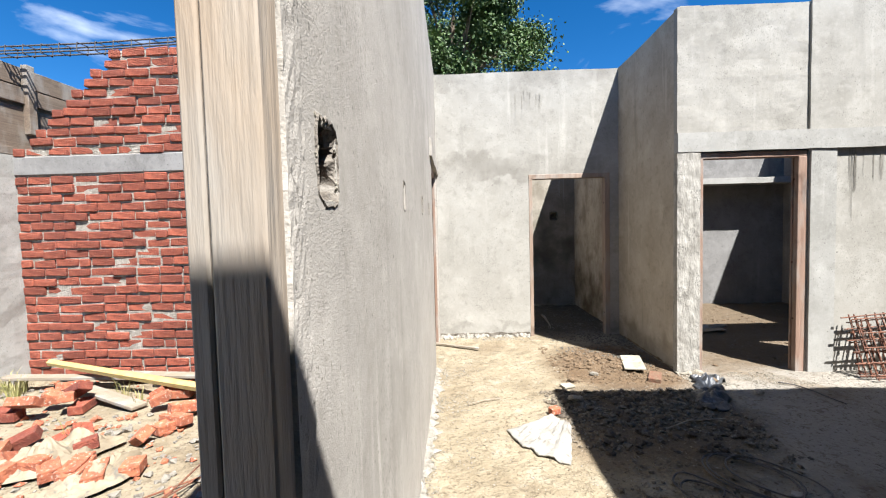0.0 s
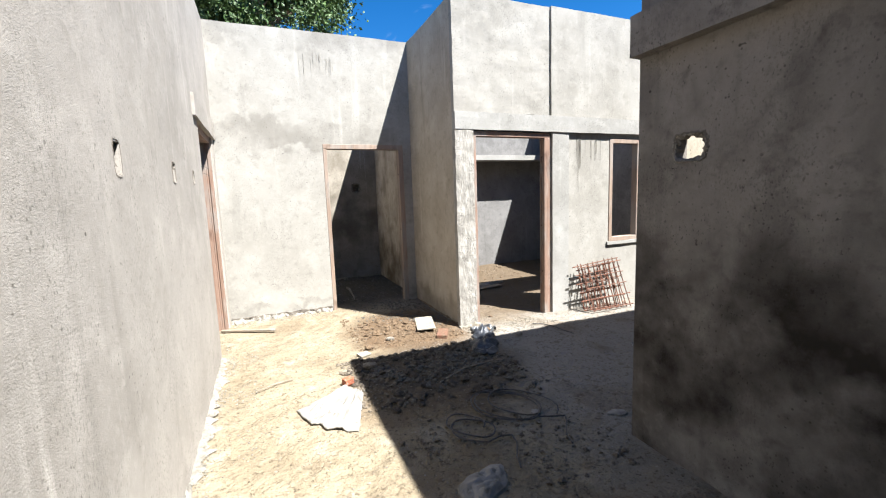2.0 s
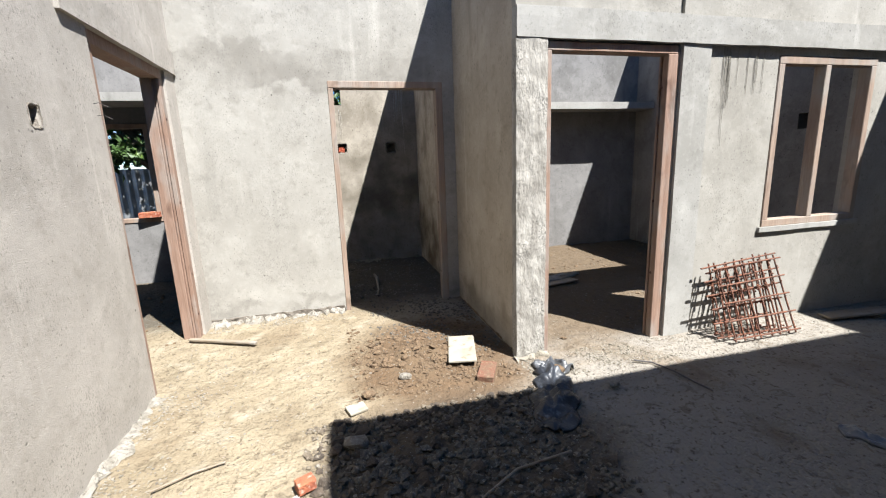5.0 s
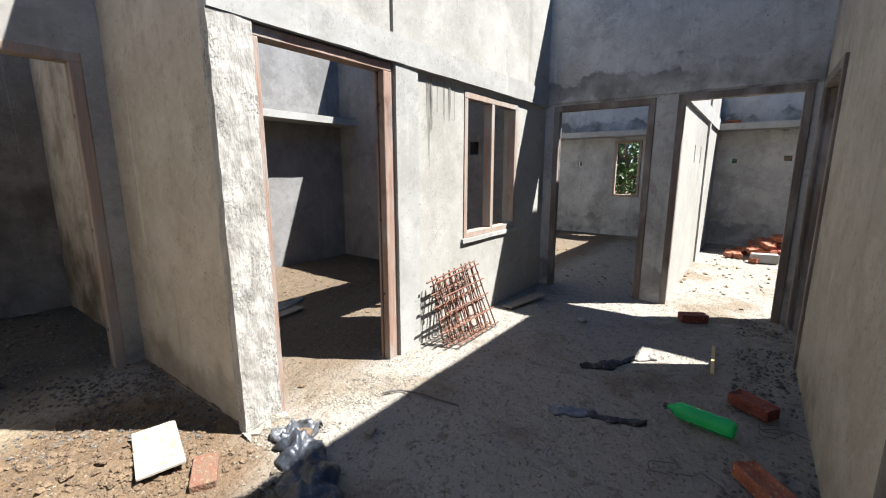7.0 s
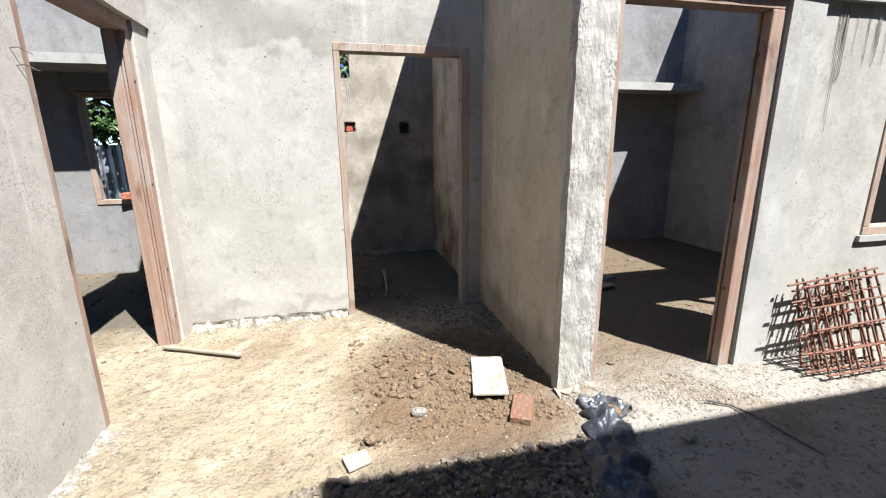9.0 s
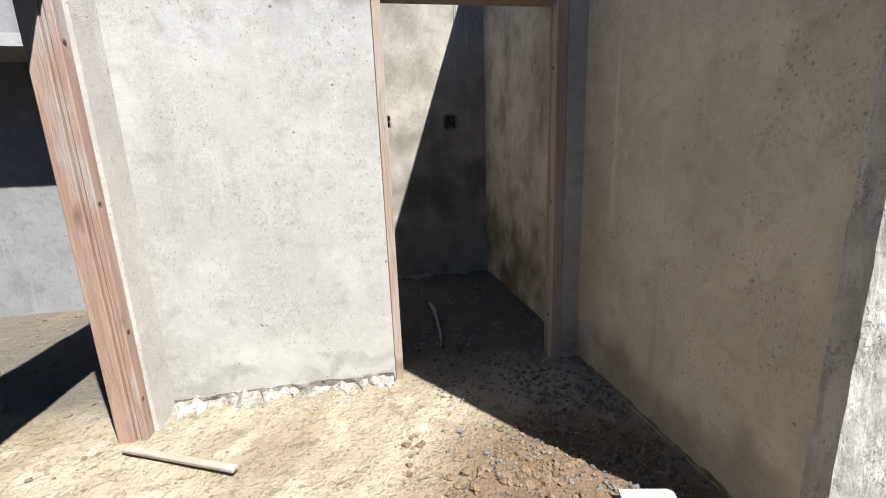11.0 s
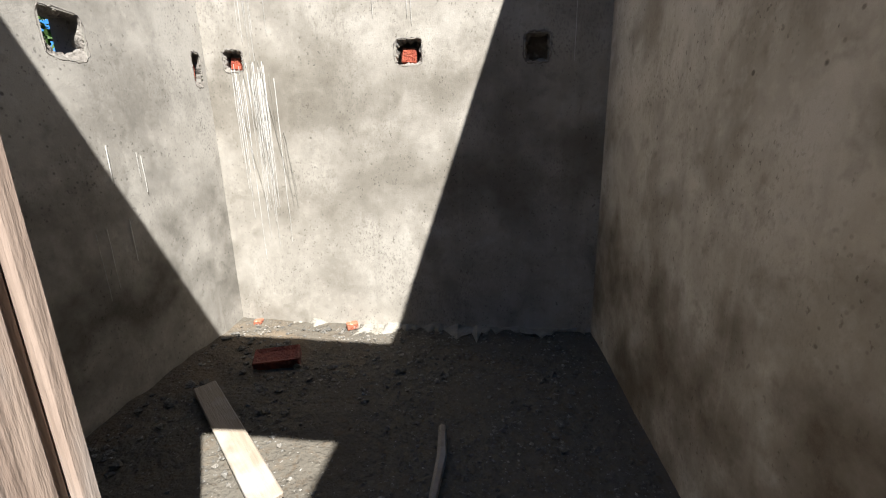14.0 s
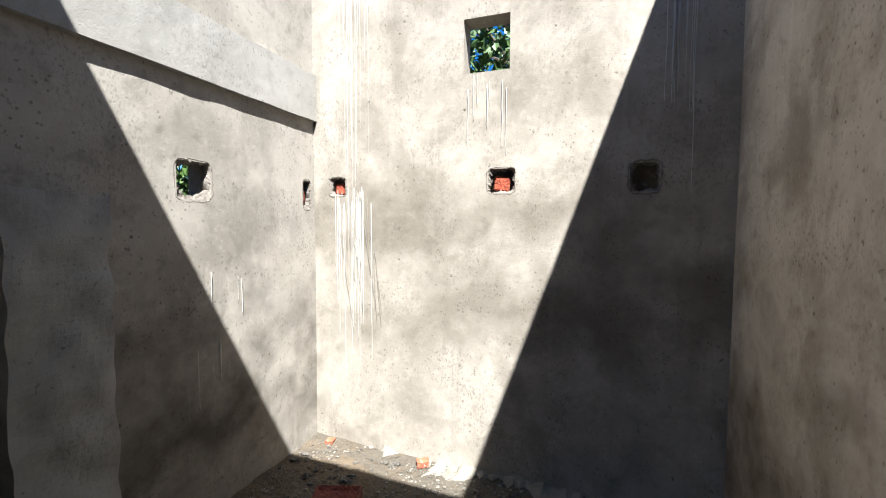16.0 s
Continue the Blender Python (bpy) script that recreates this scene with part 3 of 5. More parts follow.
def jamb_bm(axis, a0, a1, d0, d1, z0, z1, inner, rebate=0.016, flip=False):
    """A jamb in three strips across its depth, the middle one a sunk rebate (inner is +1 or -1 along the wall)."""
    bm = bmesh.new()
    dep = d1 - d0
    for f0, f1, cut in ((0.0, 0.27, 0.004), (0.27, 0.31, rebate), (0.31, 1.0, 0.0)) if flip else ((0.0, 0.58, 0.0), (0.58, 0.76, rebate), (0.76, 1.0, 0.004)):
        p, q = (a0, a1 - cut) if inner > 0 else (a0 + cut, a1)
        r, s = d0 + dep * f0, d0 + dep * f1 - 0.0005
        if axis == "x":
            add_box(bm, p, r, z0, q, s, z1, bevel=0.0035)
        else:
            add_box(bm, r, p, z0, s, q, z1, bevel=0.0035)
    for v in bm.verts:
        v.co += 0.0025 * noise.noise_vector(v.co * 3)
    return bm


def door_frame(name, axis, a0, a1, d0, d1, top, wl, wr, wt_, material, label, low=-0.02, flip=False):
    f = empty(name, label, "door frame", "structure")
    part("jamb", jamb_bm(axis, a0, a0 + wl, d0, d1, low, top - wt_, 1, flip=flip), material, f, smooth=False)
    part("jamb", jamb_bm(axis, a1 - wr, a1, d0, d1, low, top - wt_, -1, flip=flip), material, f)
    bm = bmesh.new()
    if axis == "x":
        add_box(bm, a0, d0, top - wt_, a1, d1, top, bevel=0.004)
    else:
        add_box(bm, d0, a0, top - wt_, d1, a1, top, bevel=0.004)
    part("head", bm, material, f)
    return f


def knots(frame_ob, spots, normal, r=0.012):
    for p in spots:
        bm = bmesh.new()
        bmesh.ops.create_cone(bm, cap_ends=True, segments=8, radius1=r, radius2=r * 0.8, depth=0.003)
        rot = Vector(normal).to_track_quat("Z", "Y").to_matrix().to_4x4()
        bmesh.ops.transform(bm, matrix=Matrix.Translation(p) @ rot, verts=bm.verts[:])
        part("knot", bm, KNOT, frame_ob)


KNOT = make_simple("dark_knot", (0.066, 0.0231, 0.0132), (0.033, 0.0132, 0.00792), 60, 0.7, None, 0.3)
d1 = door_frame("door_1", "y", -0.36, 0.705, -0.098, 0.004, 2.17, 0.07, 0.055, 0.07, WOOD_PALE, "cement-stained sawn timber door frame, no leaf hung", flip=True)
d2 = door_frame("door_2", "y", 4.455, 5.535, -0.15, -0.02, 2.172, 0.075, 0.075, 0.075, WOOD, "pinkish timber door frame without a leaf")
d3 = door_frame("door_3", "x", 1.216, 2.274, 5.732, 5.85, 2.142, 0.047, 0.066, 0.06, WOOD_FRAME, "stained timber door frame without a leaf")
d4 = door_frame("door_4", "x", 2.578, 3.585, 4.25, 4.345, 2.118, 0.04, 0.08, 0.055, WOOD, "pink-brown timber door frame without a leaf")
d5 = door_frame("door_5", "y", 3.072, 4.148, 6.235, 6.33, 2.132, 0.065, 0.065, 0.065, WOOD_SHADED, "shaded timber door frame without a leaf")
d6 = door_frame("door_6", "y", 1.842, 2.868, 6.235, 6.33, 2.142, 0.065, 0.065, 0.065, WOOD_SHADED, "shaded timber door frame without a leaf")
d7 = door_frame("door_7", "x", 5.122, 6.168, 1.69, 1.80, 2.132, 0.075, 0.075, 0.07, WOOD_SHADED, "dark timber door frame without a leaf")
knots(d2, [(-0.019, 5.49, 1.8), (-0.019, 5.488, 1.15), (-0.019, 5.492, 0.55), (-0.019, 5.49, 0.2)], (1, 0, 0))
knots(d3, [(2.207, 5.775, 1.0), (2.207, 5.78, 0.28), (2.207, 5.775, 1.75)], (-1, 0, 0))
knots(d3, [(1.264, 5.77, 1.0)], (1, 0, 0), 0.012)
knots(d4, [(3.504, 4.30, 1.85), (3.504, 4.31, 1.05), (3.504, 4.29, 0.5)], (-1, 0, 0))


def window(name, axis, a0, a1, d0, d1, z0, z1, mullions, material, label, w=0.055):
    f = empty(name, label, "window", "structure")

    def bar(nm, p, q, r, s):
        bm = bmesh.new()
        if axis == "x":
            add_box(bm, p, d0, r, q, d1, s, bevel=0.004)
        else:
            add_box(bm, d0, p, r, d1, q, s, bevel=0.004)
        part(nm, bm, material, f)

    bar("jamb", a0, a0 + w, z0 + w, z1 - w)
    bar("jamb", a1 - w, a1, z0 + w, z1 - w)
    bar("head", a0, a1, z1 - w, z1)
    bar("sill", a0, a1, z0, z0 + w)
    for m in mullions:
        bar("mullion", m - w / 2, m + w / 2, z0 + w, z1 - w)
    return f


window("window_1", "x", 4.505, 5.515, 4.255, 4.345, 0.785, 2.075, [5.0], WOOD_FRAME, "timber window frame without glass, one mullion")
window("window_2", "x", -1.495, -0.505, 7.74, 7.82, 0.785, 1.995, [-1.0], WOOD_FRAME, "timber window frame without glass")
window("window_3", "y", 4.145, 4.685, 10.98, 11.06, 0.835, 2.015, [], WOOD_FRAME, "timber window frame without glass", 0.05)
rough_slab("window_sill", 4.475, 4.24, 0.745, 5.548, 4.27, 0.785, CONCRETE, "pale plaster window sill", 0.003, 0.05, 9)

# chased socket holes: broken edges and a brick showing inside


def socket(name, centre, axis, side, w, h, brick=True, depth=0.07):
    """A rough hole in a wall face, its floor closed by broken brickwork. side: +1 or -1, the way the face looks."""
    f = empty(name, "chased socket hole with broken red brick inside" if brick else "deep chased socket hole with crumbled edges", "wall hole", "structure")
    cx, cy, cz = centre

    def put(bm, mat, nm):
        if axis == "y":
            m = Matrix.Translation(centre) @ (Matrix.Rotation(math.pi / 2, 4, "Z") if side > 0 else Matrix.Rotation(-math.pi / 2, 4, "Z"))
        else:
            m = Matrix.Translation(centre) @ (Matrix.Rotation(math.pi, 4, "Z") if side > 0 else Matrix.Identity(4))
        bmesh.ops.transform(bm, matrix=m, verts=bm.verts[:])
        part(nm, bm, mat, f)

    if depth:
        bm = bmesh.new()
        add_box(bm, -w / 2 - 0.01, depth, -h / 2 - 0.01, w / 2 + 0.01, depth + 0.03, h / 2 + 0.01)
        put(bm, MORTAR, "backing")
    if brick:
        bm = bmesh.new()
        add_box(bm, -w * 0.3, depth * 0.35, -h * 0.42, w * 0.28, depth + 0.01, h * 0.2, bevel=0.008, m=Matrix.Rotation(0.12, 4, "Y"))
        put(bm, CUT_BRICK, "broken_brick")
    # broken plaster edge, ragged inside and out
    bm = bmesh.new()
    rings = []
    k = 40
    for i in range(k):
        t = math.tau * (i + 0.5) / k
        ux, uz = math.cos(t), math.sin(t)
        sq = 1 / (abs(ux) ** 5 + abs(uz) ** 5) ** 0.2
        q = Vector((ux * 2.2 + cx * 3, uz * 2.2 + cy * 5, cz))
        inner = sq * (0.86 + 0.30 * noise.noise(q) + 0.16 * noise.noise(q * 3))
        mid = sq * (1.06 + 0.10 * noise.noise(q * 3.1))
        outer = mid + 0.16 + 0.3 * abs(noise.noise(q * 2.3 + Vector((4, 0, 0))))
        row = []
        for s, d in ((outer, 0.003), (mid + 0.05, -0.0025 - 0.002 * abs(noise.noise(q * 4))), (mid - 0.06, 0.004), (inner, 0.016), (inner * 1.02, 0.05), (max(inner * 1.1, mid), 0.068)):
            row.append(bm.verts.new((ux * s * w / 2, d, uz * s * h / 2)))
        rings.append(row)
    for i in range(k):
        p, r = rings[i], rings[(i + 1) % k]
        for j in range(5):
            bm.faces.new((p[j], r[j], r[j + 1], p[j + 1]))
    bmesh.ops.recalc_face_normals(bm, faces=bm.faces[:])
    put(bm, MORTAR, "broken_edge")
    # crumbs round the rim
    bm = bmesh.new()
    rnd = random.Random(name + str(cx) + str(cy))
    for i in range(60):
        t = rnd.random() * math.tau
        k = max(abs(math.cos(t)), abs(math.sin(t)))
        px, pz = math.cos(t) / k * w / 2 * (0.97 + 0.2 * rnd.random()), math.sin(t) / k * h / 2 * (0.97 + 0.25 * rnd.random())
        r = 0.002 + 0.006 * rnd.random() ** 2
        ret = bmesh.ops.create_icosphere(bm, subdivisions=1, radius=r)
        for v in ret["verts"]:
            v.co = Vector((v.co.x * 1.4 + px, v.co.y * 0.6 + 0.002, v.co.z + pz)) + 0.25 * r * noise.noise_vector(v.co * 200 + Vector((px, pz, i)))
    put(bm, LIME, "crumbled_rim")
    return f


socket("wall_hole", (0.0, 0.917, 1.592), "y", 1, 0.11, 0.135, True, 0.07)
socket("wall_hole", (0.0, 2.065, 1.62), "y", 1, 0.08, 0.12, True, 0.07)
socket("wall_hole", (0.0, 3.125, 1.635), "y", 1, 0.08, 0.11, False, 0.07)
socket("wall_hole", (0.0, 3.89, 1.645), "y", 1, 0.07, 0.09, False, 0.07)
socket("wall_hole", (2.378, 1.605, 1.635), "y", -1, 0.15, 0.12, False, 0)
socket("wall_hole", (0.14, 7.05, 1.595), "y", 1, 0.17, 0.17, False, 0)
socket("wall_hole", (0.14, 7.825, 1.585), "y", 1, 0.07, 0.17, True, 0.07)
socket("wall_hole", (0.317, 7.9, 1.635), "x", -1, 0.11, 0.11, True, 0.07)
socket("wall_hole", (1.347, 7.9, 1.64), "x", -1, 0.145, 0.13, True, 0.07)
socket("wall_hole", (2.045, 7.9, 1.635), "x", -1, 0.13, 0.14, False, 0.09)

# ---- loose things ----


def brick_bm(l=0.23, w=0.11, h=0.072, frog=True, chip=0.004):
    bm = bmesh.new()
    add_box(bm, -l / 2, -w / 2, 0, l / 2, w / 2, h, bevel=chip)
    if frog:
        top = max(bm.faces, key=lambda f: f.calc_center_median().z)
        bmesh.ops.inset_region(bm, faces=[top], thickness=0.028, depth=0)
        for v in top.verts:
            v.co.z -= 0.012
    for v in bm.verts:
        v.co += 0.003 * noise.noise_vector(v.co * 30)
    return bm


def brick(at, turn, label, material=BRICK_WET, group="", tilt=(0, 0), **k):
    ob = link_bm("brick", brick_bm(**k), material)
    ob.matrix_world = pose(*at, tilt[0], tilt[1], turn)
    return tagged(ob, label, "brick", group)


brick((4.27, 2.03, 0.0), 58, "loose red clay brick with a frog, on the dusty floor")
brick((3.50, 1.99, 0.0), 40, "loose red brick lying by the shaded wall", BRICK_DUSTY)
brick((5.79, 2.5, 0.0), -62, "dark red brick lying by the doorway")
brick((2.09, 4.10, -0.045), 62, "half-buried broken red brick beside the white tile", EARTHY_BRICK, l=0.22, frog=False)
brick((0.97, 3.37, 0.0), 25, "small orange brick bit on the sandy soil", BRICK_DUSTY, l=0.08, w=0.06, h=0.05, frog=False)
brick((-1.1, 7.74, 0.842), 8, "dusty red brick lying on the window sill", BRICK_DUSTY, l=0.24)
brick((0.66, 7.36, 0.015), 18, "dark broken brick leaning in the soil", BRICK_WET, tilt=(18, 0))
brick((0.92, 7.83, 0.005), 30, "orange brick chip at the wall foot", BRICK_DUSTY, l=0.07, w=0.05, h=0.04, frog=False)
brick((0.28, 7.84, 0.005), 10, "orange brick chip at the plastered wall foot", BRICK_DUSTY, l=0.05, w=0.05, h=0.04, frog=False)
brick((10.85, 2.62, 2.225), 80, "red brick resting on the concrete shelf", BRICK_DUSTY)


def slab_thing(name, at, size, rot, material, label, category, bevel=0.004):
    ob = link_bm(name, box_bm(-size[0] / 2, -size[1] / 2, 0, size[0] / 2, size[1] / 2, size[2], bevel=bevel), material)
    for v in ob.data.vertices:
        v.co += 0.003 * noise.noise_vector(v.co * 14)
    ob.matrix_world = pose(*at, *rot)
    return tagged(ob, label, category)


slab_thing("stone_tile", (2.005, 4.40, 0.045), (0.195, 0.395, 0.014), (2, -2, -15), TILE, "cream white stone tile lying on the soil", "tile", 0.002)
slab_thing("stone_tile", (1.22, 3.93, -0.004), (0.11, 0.09, 0.014), (1, 2, 20), TILE, "broken cream tile piece on the soil", "tile", 0.002)
slab_thing("stick", (0.20, 5.25, 0.004), (0.62, 0.035, 0.02), (0, 0, -25), WOOD_X, "pale split wooden stick on the floor", "stick")
slab_thing("wood_plank", (5.34, 4.03, 0.015), (0.52, 0.13, 0.02), (0, -4, -14), WOOD_X, "pale plank lying at the wall foot", "plank")
slab_thing("yellow_batten", (4.92, 2.275, 0.003), (0.55, 0.022, 0.012), (0, 0, 3), PVC, "thin yellow batten on the floor", "batten", 0.002)
slab_thing("wood_plank", (0.76, 6.77, 0.03), (0.86, 0.10, 0.022), (4, 2, -43), WOOD_X, "cement-splashed plank lying in the sun patch", "plank")
slab_thing("wood_offcut", (1.2, 6.35, 0.008), (0.16, 0.09, 0.02), (0, 0, 30), WOOD_X, "small plank offcut on the floor", "plank")
slab_thing("board_piece", (3.55, 5.75, 0.008), (0.5, 0.12, 0.016), (0, 0, 12), WOOD_X, "pale board lying on the room floor", "plank")


def crumple(name, at, rx, ry, h, material, label, category, seed, turn=0.0, ridges=7.0, spikes=0.35):
    """A heap of crumpled sheet: an uneven lobed dome with sharp folds, resting on the ground."""
    bm = bmesh.new()
    off = Vector((seed * 3.1, seed * 1.7, seed))
    nr, na = 14, 44
    rings = []
    for i in range(nr + 1):
        f = i / nr
        ring = []
        for j in range(na):
            t = math.tau * j / na
            lobe = 1 + spikes * noise.noise(Vector((math.cos(t) * 1.6, math.sin(t) * 1.6, seed)))
            p = Vector((math.cos(t) * rx * f * lobe, math.sin(t) * ry * f * lobe, 0))
            fold = abs(noise.noise(p * ridges + off)) + 0.5 * abs(noise.noise(p * ridges * 2.6 + off))
            z = h * (1 - f**2.2) * (0.25 + 1.6 * fold) + 0.004
            ring.append(bm.verts.new((p.x + 0.02 * noise.noise(p * 20 + off), p.y, z if i < nr else -0.01)))
            if i == 0:
                break
        rings.append(ring)
    for j in range(na):
        bm.faces.new((rings[0][0], rings[1][j], rings[1][(j + 1) % na]))
    for i in range(1, nr):
        for j in range(na):
            bm.faces.new((rings[i][j], rings[i + 1][j], rings[i + 1][(j + 1) % na], rings[i][(j + 1) % na]))
    bmesh.ops.recalc_face_normals(bm, faces=bm.faces[:])
    ob = link_bm(name, bm, material)
    ob.matrix_world = pose(*at, 0, 0, turn)
    return tagged(ob, label, category)



def sheet(name, path, width, lift, material, label, category, seed):
    """A thin crumpled sheet lying along a path on the ground, with sharp folds and a ragged edge."""
    P = [Vector((*p, 0)) for p in path]
    off = Vector((seed * 2.7, seed * 1.3, seed))
    nu, nv = 44, 18
    bm, rows = bmesh.new(), []
    for i in range(nu + 1):
        u = i / nu * (len(P) - 1)
        k = min(int(u), len(P) - 2)
        c = P[k].lerp(P[k + 1], u - k)
        d = (P[k + 1] - P[k]).normalized()
        side = Vector((-d.y, d.x, 0))
        w = width * (0.75 + 0.7 * noise.noise(Vector((u * 1.7, seed, 0)))) * min(1.0, 0.35 + 4 * min(i, nu - i) / nu)
        row = []
        for j in range(nv + 1):
            v = 2 * j / nv - 1
            p = c + side * (v * w / 2)
            fold = 0.9 * abs(noise.noise(p * 6 + off)) + 0.55 * abs(noise.noise(p * 14 + off)) + 0.16 * abs(noise.noise(p * 40 + off))
            p += 0.025 * noise.noise_vector(p * 13 + off)
            p.z = ground_z(p.x, p.y) + 0.008 + lift * 1.5 * fold * (1 - 0.75 * abs(v) ** 3)
            row.append(bm.verts.new(p))
        rows.append(row)
    for p, q in zip(rows, rows[1:]):
        for j in range(nv):
            bm.faces.new((p[j], p[j + 1], q[j + 1], q[j]))
    hull = bmesh.ops.extrude_face_region(bm, geom=bm.faces[:])
    for g in hull["geom"]:
        if isinstance(g, bmesh.types.BMVert):
            g.co.z -= 0.012
    bmesh.ops.recalc_face_normals(bm, faces=bm.faces[:])
    return tagged(link_bm(name, bm, material, smooth=True), label, category)


sheet("plastic_bag", [(2.50, 4.06), (2.47, 3.9), (2.36, 3.68), (2.22, 3.40)], 0.30, 0.07, BLUE_BAG, "crumpled dark blue plastic bag at the column foot", "plastic bag", 3)
sheet("plastic_bag", [(2.42, 4.10), (2.53, 4.07), (2.62, 3.93)], 0.17, 0.09, GREY_BAG, "torn grey plastic bag against the column", "plastic bag", 5)


def fan_sack(neck, fold, left, right, label):
    """An empty sack pulled flat from its gathered neck, with folds running out to a wavy hem."""
    n0, l0, r0 = Vector(neck), Vector(left), Vector(right)
    bm = bmesh.new()
    nu, nv = 30, 56
    grid = []
    for i in range(nu + 1):
        u = i / nu
        row = []
        for j in range(nv + 1):
            v = j / nv
            tip = l0.lerp(r0, v) + (l0.lerp(r0, 0.5) - n0) * 0.22 * math.sin(math.pi * v) * (1 + 0.3 * noise.noise(Vector((v * 7, 1, 2))))
            start = n0 + (r0 - l0) * 0.35 * (v - 0.5)
            p = start.lerp(tip, u)
            fine = noise.noise(Vector((v * 9, u * 1.6, 3.0)))
            crease = abs(noise.noise(Vector((v * 17, u * 2.2, 9.0))))
            edge = min(1.0, 9 * min(v, 1 - v))
            p.z = 0.012 + fold * (0.6 + 0.8 * fine + 1.3 * crease) * (1 - 0.35 * u) * edge
            p += 0.008 * noise.noise_vector(Vector((v * 11, u * 9, 4)))
            p.z = max(p.z, 0.006) + ground_z(p.x, p.y)
            row.append(bm.verts.new(p))
        grid.append(row)
    for i in range(nu):
        for j in range(nv):
            bm.faces.new((grid[i][j], grid[i + 1][j], grid[i + 1][j + 1], grid[i][j + 1]))
    hull = bmesh.ops.extrude_face_region(bm, geom=bm.faces[:])
    for g in hull["geom"]:
        if isinstance(g, bmesh.types.BMVert):
            g.co.z -= 0.012
    bmesh.ops.recalc_face_normals(bm, faces=bm.faces[:])
    return tagged(link_bm("cement_sack", bm, SACK, smooth=True), label, "sack")


fan_sack((0.99, 3.25, 0), 0.022, (0.57, 3.12, 0), (0.91, 2.68, 0), "flattened empty white woven sack on the sand")
crumple("cement_sack", (1.38, 1.90, 0), 0.16, 0.11, 0.05, SACK, "crumpled pale sack on the shaded soil", "sack", 11, 20)
sheet("rag", [(3.60, 3.02), (3.63, 2.90), (3.66, 2.80)], 0.11, 0.02, GREY_BAG, "scrap of pale grey plastic on the floor", "rag", 13)
sheet("rag", [(3.66, 2.82), (3.69, 2.68), (3.76, 2.50)], 0.07, 0.03, RAG, "twisted dark rag on the dusty floor", "rag", 15)
sheet("rag", [(4.22, 3.04), (4.36, 2.88), (4.60, 2.76)], 0.09, 0.035, RAG, "dark crumpled cloth strip on the floor", "rag", 17)
sheet("rag", [(4.60, 2.77), (4.68, 2.70), (4.74, 2.62)], 0.12, 0.04, SACK, "pale crumpled plastic scrap in the sun", "rag", 19)
crumple("paper_scrap", (2.49, 2.12, 0), 0.07, 0.035, 0.015, SACK, "small white paper scrap on the soil", "paper", 21, -20)
crumple("paper_scrap", (2.02, 2.36, 0), 0.04, 0.03, 0.012, SACK, "small white paper scrap on the soil", "paper", 22, 40)
crumple("plastic_scrap", (5.2, 3.35, 0), 0.06, 0.04, 0.03, SACK, "crumpled white plastic scrap on the floor", "plastic", 23, 0)
crumple("sack_strip", (3.7, 6.0, 0), 0.3, 0.09, 0.025, SACK, "torn pale sacking on the room floor", "sack", 24, 15)


def bottle():
    f = empty("plastic_bottle", "green plastic drink bottle lying on the dusty floor", "bottle")
    prof = [(0.0, 0.02), (0.003, 0.037), (0.012, 0.045), (0.03, 0.048), (0.09, 0.048), (0.1, 0.045), (0.11, 0.048), (0.19, 0.048), (0.2, 0.045), (0.21, 0.048), (0.26, 0.047), (0.285, 0.042), (0.305, 0.03), (0.318, 0.018), (0.326, 0.0135), (0.345, 0.0135)]
    bm = bmesh.new()
    tube(bm, [(a, 0, 0.047) for a, _ in prof], [r for _, r in prof], 20)
    for v in bm.verts:
        v.co += 0.003 * noise.noise_vector(v.co * 18)
    part("body", bm, GREEN_PET, f, "translucent green plastic body", smooth=True)
    bm = bmesh.new()
    tube(bm, [(0.335, 0, 0.047), (0.338, 0, 0.047), (0.358, 0, 0.047), (0.361, 0, 0.047)], [0.013, 0.0165, 0.0165, 0.012], 14)
    part("cap", bm, BLUE_BAG, f, "dark screw cap")
    f.matrix_world = pose(3.88, 2.10, 0.0, 0, 0, 79)


bottle()


def wire_loops(name, at, loops, r, label, seed, wire=0.0055, material=None):
    rnd = random.Random(seed)
    bm = bmesh.new()
    pts = []
    k = 26
    for i in range(loops * k + 1):
        t = math.tau * i / k
        q = 1 + 0.12 * math.sin(i * 0.11 + seed)
        pts.append((r * q * math.cos(t) + 0.05 * math.sin(i * 0.05 + seed), r * 0.72 * q * math.sin(t) + 0.06 * math.cos(i * 0.04), 0.008 + 0.006 * (1 + math.sin(i * 0.7))))
    pts += [(r + 0.05 * j + 0.02 * rnd.random(), 0.04 * j * math.sin(j), 0.007) for j in range(1, 6)]
    tube(bm, pts, wire, 5)
    ob = link_bm(name, bm, material or STEEL)
    ob.matrix_world = pose(*at, 0, 0, rnd.random() * 40 - 90)
    return tagged(ob, label, "wire")


wire_loops("wire_coil", (1.92, 2.50, 0), 3, 0.23, "loose coil of dark wire on the shaded soil", 2)
wire_loops("wire_coil", (1.52, 2.36, 0), 2, 0.14, "small loose coil of dark wire on the soil", 5)
wire_loops("wire_bit", (4.02, 1.98, 0), 2, 0.05, "thin bent wire by the brick", 7, 0.0025)
wire_loops("wire_bit", (3.35, 2.35, 0), 1, 0.06, "thin pale wire loop on the floor", 9, 0.0025)


def rod(name, pts, r, material, label, category="rod"):
    bm = bmesh.new()
    tube(bm, pts, r, 6)
    return tagged(link_bm(name, bm, material), label, category)


